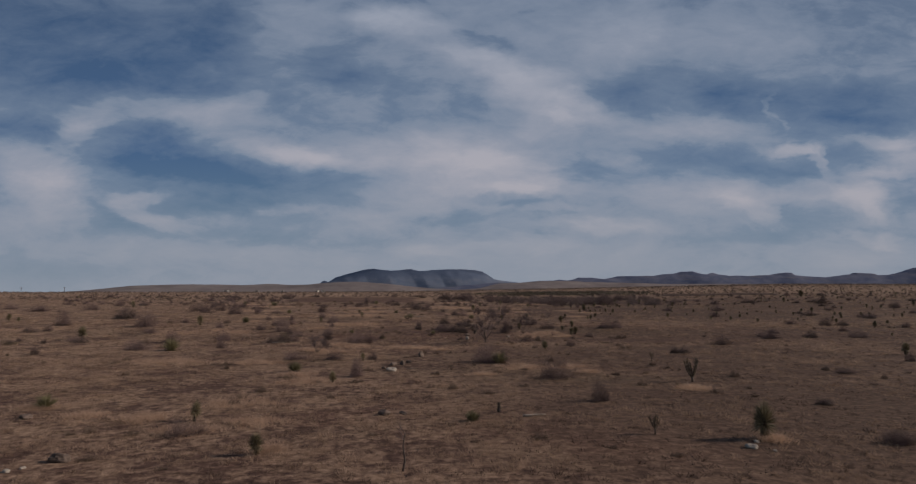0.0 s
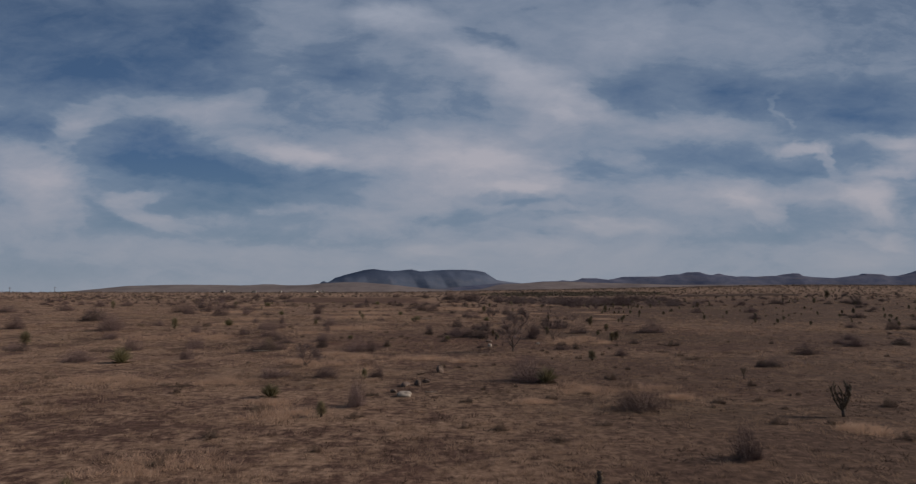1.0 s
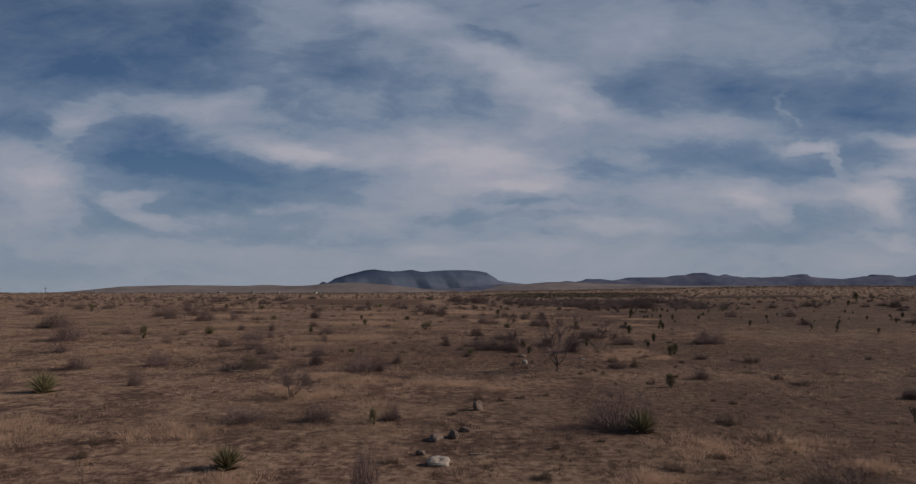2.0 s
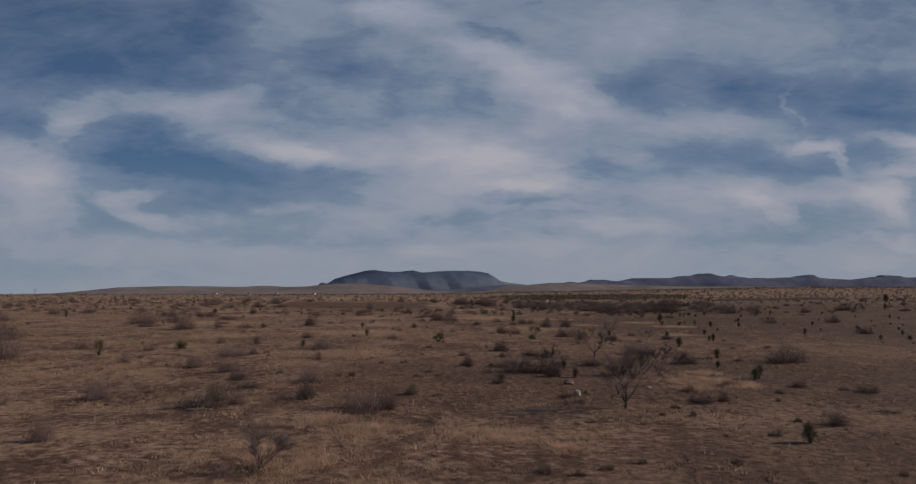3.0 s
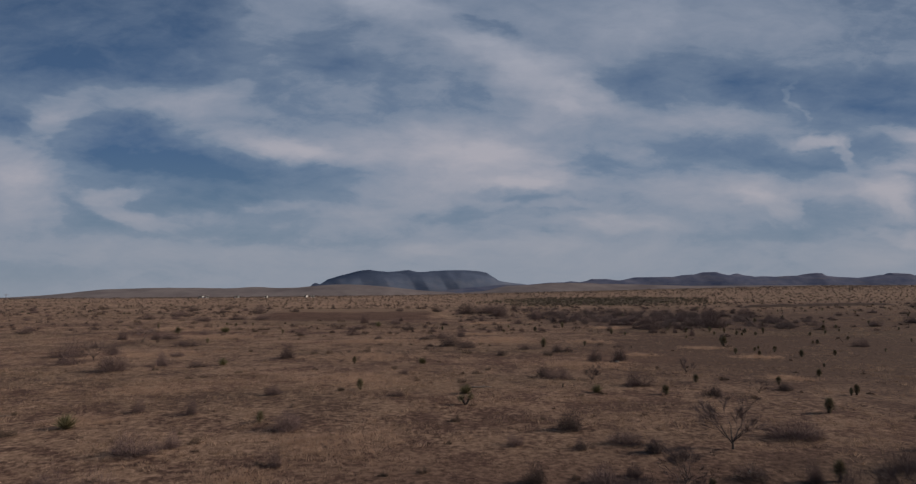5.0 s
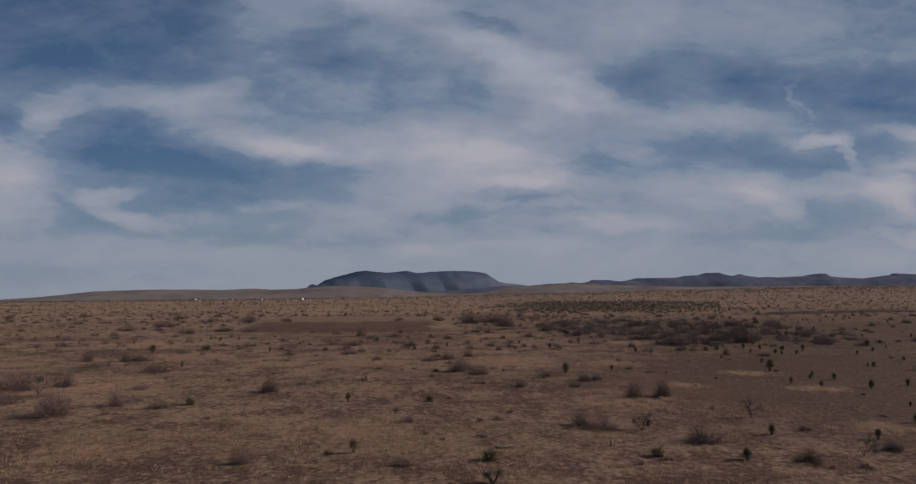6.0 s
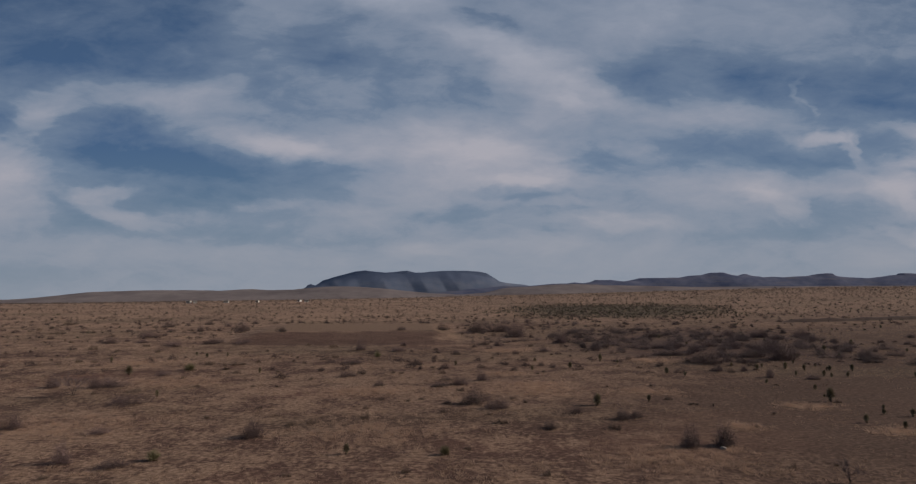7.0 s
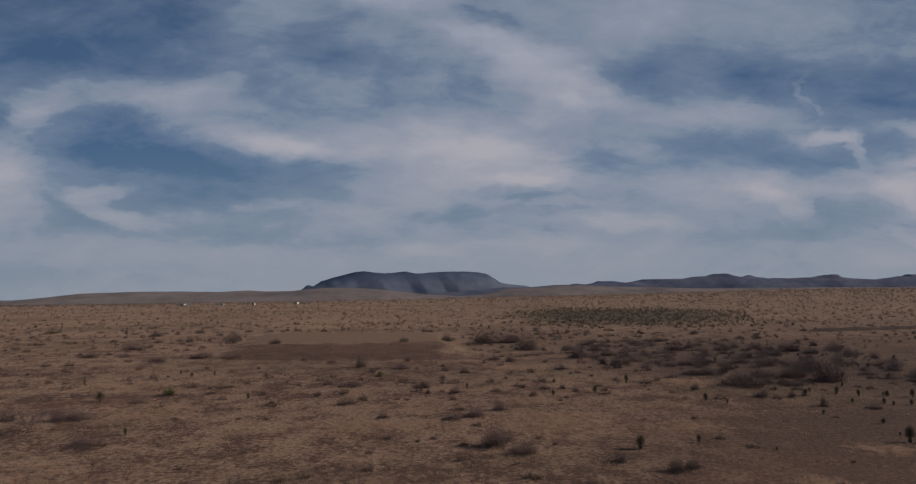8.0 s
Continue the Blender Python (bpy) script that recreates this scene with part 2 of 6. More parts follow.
CLOUDS_EAST = [
    (1322, 188, 12, 26, 12, 0.18), (1333, 212, 10, 18, -15, 0.14), (1361, 256, 62, 10, -4, 0.50), (1402, 260, 12, 12, 0, 0.20),
    (1400, 280, 40, 14, 50, 0.26), (1540, 245, 90, 14, 5, 0.36), (1550, 270, 70, 20, 10, 0.26), (1500, 298, 80, 10, -3, 0.34),
    (1265, 330, 90, 24, 10, 0.34), (1285, 360, 70, 18, 30, 0.30), (1400, 330, 150, 24, 3, 0.36), (1480, 345, 80, 30, 20, 0.34),
    (1500, 365, 40, 14, 40, 0.20), (1480, 405, 60, 10, 20, 0.26), (1525, 415, 40, 12, 30, 0.26), (1470, 440, 90, 16, 0, 0.20)]


def sky_mat():
    m = bpy.data.materials.new("high_cloud_sky")
    m.use_nodes = True
    t = m.node_tree
    nodes, links = t.nodes, t.links
    nodes.remove(nodes["Principled BSDF"])
    uv = nodes.new("ShaderNodeUVMap")
    uv.uv_map = "sheet"

    def mapped(scale, turn=0.0, vec=None):
        n = nodes.new("ShaderNodeMapping")
        n.inputs["Scale"].default_value, n.inputs["Rotation"].default_value = scale, (0, 0, turn)
        links.new(vec or uv.outputs[0], n.inputs["Vector"])
        return n.outputs[0]

    def warped(vec, scale, amount, drawn=(1, 1, 1), turn=0.0):
        n = nodes.new("ShaderNodeTexNoise")
        n.inputs["Scale"].default_value, n.inputs["Detail"].default_value = scale, 5
        links.new(mapped(drawn, turn, vec), n.inputs["Vector"])
        s = nodes.new("ShaderNodeVectorMath")
        s.operation = "SUBTRACT"
        s.inputs[1].default_value = (0.5, 0.5, 0.5)
        links.new(n.outputs["Color"], s.inputs[0])
        k = nodes.new("ShaderNodeVectorMath")
        k.operation = "MULTIPLY_ADD"
        k.inputs[1].default_value = amount
        links.new(s.outputs[0], k.inputs[0])
        links.new(vec, k.inputs[2])
        return k.outputs[0]
    # edges drawn out into fibres along the wind
    soft = warped(uv.outputs[0], 5.0, (0.05, 0.03, 0))
    soft = warped(soft, 11.0, (0.075, 0.038, 0), (0.8, 1.7, 1), -0.15)
    soft = warped(soft, 32.0, (0.05, 0.02, 0), (0.8, 1.8, 1), -0.15)
    total = None
    for cx, cy, rx, ry, turn, weight in GAPS_WEST + GAPS_EAST + CLOUDS_WEST + CLOUDS_MIDDLE + CLOUDS_LOW + CLOUDS_EAST:
        n = nodes.new("ShaderNodeMapping")
        n.vector_type = "TEXTURE"
        n.inputs["Location"].default_value = (cx / 1000, cy / 1000, 0)
        n.inputs["Rotation"].default_value = (0, 0, radians(turn))
        n.inputs["Scale"].default_value = (1.1 * rx / 1000, 1.45 * ry / 1000, 1)
        links.new(soft, n.inputs["Vector"])
        g = nodes.new("ShaderNodeTexGradient")
        g.gradient_type = "SPHERICAL"
        links.new(n.outputs[0], g.inputs[0])
        edge = nodes.new("ShaderNodeMapRange")
        edge.interpolation_type = "SMOOTHSTEP"
        edge.inputs["From Max"].default_value = 0.8
        edge.inputs["To Max"].default_value = 0.9 * weight
        links.new(g.outputs["Fac"], edge.inputs["Value"])
        s = edge.outputs[0]
        total = s if total is None else calc(t, "ADD", total, s)
    streak = noise_tex(t, warped(mapped((2.0, 4.2, 1), -0.2), 1.8, (0.6, 0.6, 0)), 2.6, 12, 0.6)
    wisp = noise_tex(t, warped(mapped((5, 13, 1), -0.2), 1.5, (0.9, 0.9, 0)), 2.4, 10, 0.62)
    fibre = noise_tex(t, warped(mapped((12, 45, 1), -0.16), 1.2, (1.6, 2.0, 0)), 2.0, 8, 0.6)
    total = calc(t, "ADD", calc(t, "ADD", total, 0.42), calc(t, "MULTIPLY", calc(t, "SUBTRACT", streak, 0.5), 0.62))
    total = calc(t, "ADD", total, calc(t, "MULTIPLY", calc(t, "SUBTRACT", wisp, 0.5), 0.4))
    total = calc(t, "ADD", total, calc(t, "MULTIPLY", calc(t, "SUBTRACT", fibre, 0.5), 0.07))
    sep = nodes.new("ShaderNodeSeparateXYZ")
    links.new(uv.outputs[0], sep.inputs[0])
    down = calc(t, "DIVIDE", sep.outputs[1], 0.5, True)
    blue = ramp(t, down, [(0.0, (0.048, 0.09, 0.175)), (0.5, (0.058, 0.115, 0.225)), (0.8, (0.115, 0.185, 0.265)), (1.0, (0.2, 0.245, 0.3))])
    white = ramp(t, down, [(0.0, (0.31, 0.345, 0.425)), (0.6, (0.395, 0.387, 0.437)), (1.0, (0.318, 0.328, 0.37))])
    em = nodes.new("ShaderNodeEmission")
    veil = ramp(t, down, [(0.0, (0.142, 0.19, 0.276)), (0.6, (0.178, 0.235, 0.325)), (1.0, (0.252, 0.285, 0.342))])
    thin = mix(t, calc(t, "MULTIPLY", total, 2.2, True), blue, veil)
    links.new(mix(t, calc(t, "DIVIDE", calc(t, "SUBTRACT", total, 0.36), 0.66, True), thin, white), em.inputs["Color"])
    em.inputs["Strength"].default_value = 1.0
    links.new(em.outputs[0], nodes["Material Output"].inputs[0])
    return m


M_GROUND = ground_mat()
M_SKY = sky_mat()
# mesa colours carry the pale blue of distance haze
M_MESA = hill_mat("mesa_scrub_and_rock_hazed", (0.135, 0.17, 0.24), (0.18, 0.203, 0.258), 0.05, None, (0.118, 0.148, 0.215))
# ridge scrub and rock, blued in the colour for air haze
M_RIDGE = hill_mat("ridge_scrub_and_rock_hazed", (0.092, 0.11, 0.175), (0.165, 0.174, 0.235), 0.06, (0.175, 0.168, 0.19))
M_HILL = hill_mat("dry_grass_slope", (0.165, 0.144, 0.145), (0.26, 0.226, 0.216), 0.03)
M_BARK = plant_mat("grey_brown_bark", (0.05, 0.039, 0.035), (0.13, 0.102, 0.09), 14)
M_TWIG = plant_mat("bare_twigs", (0.108, 0.076, 0.075), (0.232, 0.165, 0.16), 6)
M_TREE_TWIG = plant_mat("grey_mesquite_twigs", (0.12, 0.09, 0.088), (0.235, 0.178, 0.172), 6)
M_SCRUB_TWIG = plant_mat("scrub_twigs", (0.07, 0.049, 0.046), (0.145, 0.103, 0.096), 0.5, 0.9, 0.0)
M_DRY_LEAF = plant_mat("dry_brown_leaf", (0.1, 0.072, 0.058), (0.2, 0.145, 0.115), 4)
M_DULL_LEAF = plant_mat("dull_brown_olive_leaf", (0.066, 0.052, 0.044), (0.14, 0.109, 0.089), 5)
M_OLIVE = plant_mat("olive_tan_leaf", (0.13, 0.105, 0.06), (0.27, 0.215, 0.125), 5)
M_CHOLLA = plant_mat("cane_cholla_skin", (0.1, 0.075, 0.055), (0.2, 0.155, 0.115), 10)
M_SCRUB = plant_mat("dry_brown_scrub", (0.12, 0.088, 0.07), (0.27, 0.196, 0.152), 4)
M_YUCCA = plant_mat("yucca_leaf", (0.14, 0.122, 0.078), (0.28, 0.238, 0.15), 9, 0.65)
M_SOTOL = plant_mat("yellow_green_leaf", (0.12, 0.112, 0.06), (0.25, 0.225, 0.125), 9, 0.6)
M_SKIRT = plant_mat("dead_yucca_leaf", (0.12, 0.088, 0.055), (0.26, 0.2, 0.13), 9)
M_GRASS = plant_mat("dry_grass_blade", (0.22, 0.15, 0.108), (0.56, 0.405, 0.3), 0.5, 0.9, 0.0, 0.4)
M_GRASS_BROWN = plant_mat("brown_grass_blade", (0.11, 0.073, 0.055), (0.21, 0.142, 0.107), 0.8, 0.9, 0.0)
M_CLOD_SHADE = plant_mat("dark_tuft_and_clod_shade", (0.05, 0.034, 0.028), (0.12, 0.08, 0.064), 1.5, 0.95, 0.0)
M_FAR_GREEN = plant_mat("distant_yucca_leaf", (0.06, 0.055, 0.037), (0.11, 0.1, 0.067), 0.6, 0.8, 0.0)
M_FAR_DARK = plant_mat("far_dark_scrub", (0.085, 0.062, 0.056), (0.17, 0.125, 0.11), 0.4, 0.9, 0.0)
M_HUMMOCK = plant_mat("pinkish_bunch_grass", (0.4, 0.275, 0.2), (0.64, 0.465, 0.35), 0.9, 0.9, 0.0, 0.45)
# earth bank in dark red-brown, darker than the plain
M_BANK = plant_mat("dark_brown_bank", (0.06, 0.04, 0.034), (0.1, 0.068, 0.056), 0.5, 0.95, 0.0)
M_FAR_BROWN = plant_mat("distant_scrub", (0.095, 0.068, 0.06), (0.185, 0.133, 0.116), 0.4, 0.9, 0.0)
M_ROCK = plant_mat("weathered_stone", (0.085, 0.062, 0.052), (0.21, 0.158, 0.132), 8)
M_PALE_ROCK = plant_mat("pale_limestone", (0.27, 0.235, 0.2), (0.46, 0.41, 0.36), 8, 0.9, 0.0)
M_WOOD = plant_mat("sun_bleached_wood", (0.22, 0.18, 0.15), (0.42, 0.36, 0.31), 10)
M_WALL = plant_mat("white_painted_siding", (0.5, 0.5, 0.48), (0.7, 0.7, 0.68), 2, 0.7, 0.0)
M_ROOF = plant_mat("grey_metal_roof", (0.13, 0.11, 0.1), (0.2, 0.17, 0.155), 2, 0.7, 0.3)
M_PANE = plant_mat("dark_window_glass", (0.02, 0.025, 0.03), (0.04, 0.045, 0.05), 2, 0.1, 0.0)

# ---- the lie of the land ----
STEPS = [-200, 20, 50, 75, 87, 100, 112, 125, 147, 180, 245, 330, 400, 500, 570, 750, 3000]
MID_Z = [0, 0, -0.2, -0.2, -0.42, 0, 0.45, 0.85, 0.8, 0.7, 1.0, 1.6, 2.0, 2.2, 2.2, 2.0, 2.0]
LEFT_Z = [0, 0, -0.1, 0, -0.4, 0, 0.4, 0.7, 0.7, 0.75, 1.1, 1.7, 2.0, 2.2, 1.8, -2.6, -22]
RIGHT_Z = [0, 0, -0.25, -0.25, -0.1, 0, 0, -0.2, 0, 0.3, 2.6, 4.0, 5.2, 7.2, 8.4, 10.6, 10.6]


def lattice(x, y, seed):
    """Smooth value noise on the unit lattice, -1 to 1."""
    xi, yi = np.floor(x), np.floor(y)
    u, v = x - xi, y - yi
    u, v = u * u * (3 - 2 * u), v * v * (3 - 2 * v)

    def h(a, b):
        s = np.sin(a * 127.1 + b * 311.7 + seed * 74.7) * 43758.5453
        return 2 * (s - np.floor(s)) - 1
    return (h(xi, yi) * (1 - u) + h(xi + 1, yi) * u) * (1 - v) + (h(xi, yi + 1) * (1 - u) + h(xi + 1, yi + 1) * u) * v


def ground_z(x, y):
    x, y = np.asarray(x, float), np.asarray(y, float)
    side = np.clip(x / (np.maximum(y, 0) + 30) / 0.5, -1, 1)
    c, l, r = np.interp(y, STEPS, MID_Z), np.interp(y, STEPS, LEFT_Z), np.interp(y, STEPS, RIGHT_Z)
    z = c + (l - c) * np.maximum(-side, 0) + (r - c) * np.maximum(side, 0)
    z = z + 0.1 * lattice(x / 15, y / 12, 1) + 0.025 * lattice(x / 4.3, y / 3.7, 2)
    # bank of the stock tank
    inside = np.clip((x + 60) / 8, 0, 1) * np.clip((-1 - x) / 6, 0, 1)
    return z + inside * 1.3 * np.clip((y - 254) / 20, 0, 1) * np.clip((330 - y) / 45, 0, 1)


def gz(x, y):
    return float(ground_z(x, y))


def raw_mesh(name, verts, faces, mat, smooth=False):
    """A mesh from arrays of corners and of equal-sided faces."""
    verts, faces = np.asarray(verts, np.float32), np.asarray(faces, np.int32)
    me = bpy.data.meshes.new(name)
    n, k = faces.shape
    me.vertices.add(len(verts))
    me.vertices.foreach_set("co", verts.ravel())
    me.loops.add(n * k)
    me.loops.foreach_set("vertex_index", faces.ravel())
    me.polygons.add(n)
    me.polygons.foreach_set("loop_start", np.arange(0, n * k, k, dtype=np.int32))
    if smooth:
        me.polygons.foreach_set("use_smooth", np.ones(n, bool))
    me.update(calc_edges=True)
    me.materials.append(mat)
    return me


def sheet(xs, ys, zf):
    """Corners and quads of a sheet over a grid of lines."""
    X, Y = np.meshgrid(xs, ys)
    v = np.stack([X, Y, zf(X, Y)], -1).reshape(-1, 3)
    a = (np.arange(len(ys) - 1)[:, None] * len(xs) + np.arange(len(xs) - 1)[None, :]).ravel()
    return v, np.stack([a, a + 1, a + len(xs) + 1, a + len(xs)], 1)


def spread(fine_to, step, far, growth):
    """Grid lines: even steps up to fine_to, then growing ones to far."""
    out = list(np.arange(0, fine_to, step))
    while out[-1] < far:
        step *= growth
        out.append(out[-1] + step)
    return np.array(out)


half = spread(60, 0.9, 2600, 1.06)
lines_x = np.concatenate([-half[:0:-1], half])
ahead = spread(230, 0.8, 2600, 1.05)
back = spread(1, 1.0, 600, 1.4)
lines_y = np.concatenate([-back[:0:-1], ahead])
v, q = sheet(lines_x, lines_y, ground_z)
ground = tagged(new("ground", raw_mesh("ground", v, q, M_GROUND, True)), "dry reddish desert plain with patchy straw grass", "ground", kind="structure")

# ---- sky sheet far behind the hills ----
EYE = aim(0, 0, 6.6, -2.127, 3.8, 0.1)
back_to_eye = EYE.inverted()
sx, sz = np.linspace(-1150, 770, 40), np.linspace(-60, 560, 24)
SX, SZ = np.meshgrid(sx, sz)
sv = np.stack([SX, 1050 - 0.05 * SX, SZ], -1).reshape(-1, 3)
a = (np.arange(len(sz) - 1)[:, None] * len(sx) + np.arange(len(sx) - 1)[None, :]).ravel()
sky_me = raw_mesh("sky", sv, np.stack([a, a + 1, a + len(sx) + 1, a + len(sx)], 1), M_SKY)
uv_layer = sky_me.uv_layers.new(name="sheet")
spots = []
for p in sv:
    d = back_to_eye @ Vector(p)
    spots.append(((784 + 1162.4 * d.x / -d.z) / 1000, (414 - 1162.4 * d.y / -d.z) / 1000))
corner = np.zeros(len(sky_me.loops), np.int32)
sky_me.loops.foreach_get("vertex_index", corner)
uv_layer.data.foreach_set("uv", np.array(spots, np.float32)[corner].ravel())
sky = tagged(new("backdrop", sky_me), "blue sky streaked with thin high white cloud", "sky", kind="structure")


# ---- hills ----
def range_mesh(name, profile, y0, depth, base, rough, mat, seed, step=2.5, soft_crest=True, spur=44, spurs=None):
    """A range of hills: crest heights along x, falling off before and behind the crest line, cut by gullies."""
    px_, pz_ = zip(*profile)
    xs = np.arange(px_[0], px_[-1] + step, step)
    ys = np.linspace(-1, 1, 41)
    X, T = np.meshgrid(xs, ys)
    # rounded interpolation of the crest
    crest = np.interp(xs, px_, pz_)
    k = np.ones(5) / 5
    crest = np.convolve(np.pad(crest, 2, mode="edge"), k, "valid") if soft_crest else crest
    gully = lattice(X / spur + 0.3 * T, T * 0.5 + 3, seed) * 0.7 + lattice(X / 15 + 0.5 * T, T * 1.2, seed + 1) * 0.12
    T0 = T
    if spurs:            # named spurs that run down and outwards from the rim
        sx_, sr_ = zip(*spurs)
        T = T * (1 - 0.11 * np.interp(X - 26 * np.abs(T), sx_, sr_) * (T < 0.02))
    fall = np.clip(1 - (np.abs(T) * (1 + rough * gully * (T < 0.05))) ** 1.5, 0, 1)
    cap = np.clip((1 - np.abs(T)) * 2.4, 0, 1)
    # even scree slopes below, and a rim of rock that stands above them at the crest
    w_ = int(34 / step)
    even = np.convolve(np.pad(crest, w_, mode="edge"), np.ones(2 * w_ + 1) / (2 * w_ + 1), "valid")
    Z = base + (even * 1.04 - base)[None, :] * np.clip(0.8 * fall + 0.2 * cap * fall, 0, 1)
    rim = np.clip((0.2 - np.abs(T0)) / 0.1, 0, 1)
    Z = np.minimum(Z, crest[None, :])
    Z = Z + (crest[None, :] - Z) * rim
    Z = Z + 0.2 * lattice(X / 9, T * 7, seed + 2) * (crest - base)[None, :] * 0.06
    Z = base + (Z - base) * np.clip((1 - np.abs(T0)) * 6, 0, 1)
    V = np.stack([X, y0 + T0 * depth, Z], -1).reshape(-1, 3)
    a = (np.arange(len(ys) - 1)[:, None] * len(xs) + np.arange(len(xs) - 1)[None, :]).ravel()
    return raw_mesh(name, V, np.stack([a, a + 1, a + len(xs) + 1, a + len(xs)], 1), mat, True)


MESA = [(-162, 6.4), (-156, 8.9), (-153, 13.7), (-150, 14.9), (-146, 13.3), (-142, 13.3), (-134, 19.4), (-122, 23.5), (-106, 27.6), (-94, 30.5), (-82, 31.7), (-70, 30.1), (-56, 29.0), (-41, 30.6), (-30, 31.5), (-19, 28.7), (-5, 29.5), (12, 30.8), (40, 31.3), (58, 30.5), (69, 28.1), (77, 23.2), (85, 17.5), (98, 15.1), (118, 13.5), (130, 10.2)]
RIDGE_WEST = [(-9, 2.1), (3, 4.3), (16, 6.4), (29, 7.0), (38, 8.9), (55, 9.8), (71, 11.4), (83, 12.6), (93, 12.3), (106, 11.9), (119, 13.1), (132, 14.4), (152, 15.0), (158, 16.2), (168, 14.9), (178, 16.2), (184, 18.8), (201, 18.7), (215, 16.7), (224, 18.0), (234, 20.6), (280, 21.1), (290, 23.0), (306, 24.3), (316, 26.5), (329, 26.9), (340, 23.6), (348, 23.2)]
RIDGE_EAST = [(354, 25.1), (361, 23.2), (374, 21.0), (387, 21.8), (400, 21.1), (415, 22.3), (428, 22.3), (438, 24.5), (447, 25.7), (455, 25.3), (459, 22.4), (472, 20.9), (487, 20.2), (503, 19.5), (514, 21.4), (526, 22.9), (536, 23.7), (539, 25.5), (551, 25.2), (562, 24.8), (569, 21.9), (579, 23.0), (591, 23.4), (598, 25.3), (610, 29.5), (620, 32.1), (662, 36), (720, 26)]
RIDGE = RIDGE_WEST + RIDGE_EAST
LOW_HILLS = [(-571, -1.0), (-488, -1.3), (-445, -0.9), (-432, 0.0), (-398, 2.2), (-369, 5.4), (-347, 7.7), (-312, 8.7), (-284, 9.2), (-249, 9.1), (-220, 8.4), (-191, 10.1), (-170, 8.8), (-144, 9.3), (-123, 11.7), (-99, 12.8), (-78, 12.1), (-54, 10.2), (-25, 7.1), (-0, 4.7), (30, 3.3), (60, 5.6), (70, 9.4), (84, 11.0), (100, 11.5), (113, 12.6), (125, 13.6), (144, 14.0), (160, 13.9), (183, 12.9), (220, 12.3), (283, 10.7), (346, 11.1), (442, 11.5), (539, 11.5), (671, 11.1)]
MESA_SPURS = [(-165, 0), (-138, 0.2), (-129, 0.8), (-102, 0.1), (-74, 1), (-41, 0.25), (-27, 0.9), (-3, 0.2), (11, 1), (36, 0.6), (66, 0.5), (100, 0.15), (140, 0)]
mesa = tagged(new("mesa", range_mesh("mesa", MESA, 950, 60, -4, 0.05, M_MESA, 11, 1.0, False, 38, MESA_SPURS)), "flat-topped mesa with gullied scrub slopes, coloured in haze blue-grey", "mesa", kind="structure")
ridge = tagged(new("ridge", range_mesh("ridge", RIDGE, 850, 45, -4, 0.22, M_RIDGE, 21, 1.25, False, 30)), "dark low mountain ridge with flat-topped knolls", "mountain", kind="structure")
hills = tagged(new("foothill", range_mesh("foothill", LOW_HILLS, 810, 90, -4, 0.1, M_HILL, 31)), "smooth tan grassy foothills below the mesa", "hill", kind="structure")


# ---- plant and stone builders ----
def part(name, me, parent, label="", kind=""):
    """One mesh object under a thing or a part."""
    ob = new(name, me)
    ob.parent = parent
    if kind:
        ob["kind"] = kind
    if label:
        ob["label"] = label
    return ob


def thing(name, label, category, group=""):
    return tagged(new(name), label, category, group)


def tubes(segs, sides=3):
    """Corners and quads of tapered tubes: rows of (start, end, radius, radius)."""
    p0, p1 = np.array([s[0] for s in segs], float), np.array([s[1] for s in segs], float)
    r0, r1 = np.array([s[2] for s in segs]), np.array([s[3] for s in segs])
    d = p1 - p0
    d /= np.linalg.norm(d, axis=1)[:, None] + 1e-9
    ref = np.where(np.abs(d[:, 2:3]) > 0.9, [[1.0, 0, 0]], [[0, 0, 1.0]])
    a = np.cross(d, ref)
    a /= np.linalg.norm(a, axis=1)[:, None]
    b = np.cross(d, a)
    n = len(segs)
    v = np.zeros((n, 2 * sides, 3))
    for k in range(sides):
        w = 2 * math.pi * k / sides
        o = a * math.cos(w) + b * math.sin(w)
        v[:, k], v[:, sides + k] = p0 + o * r0[:, None], p1 + o * r1[:, None]
    q = np.array([[k, (k + 1) % sides, sides + (k + 1) % sides, sides + k] for k in range(sides)])
    return v.reshape(-1, 3), (q[None] + (np.arange(n) * 2 * sides)[:, None, None]).reshape(-1, 4)


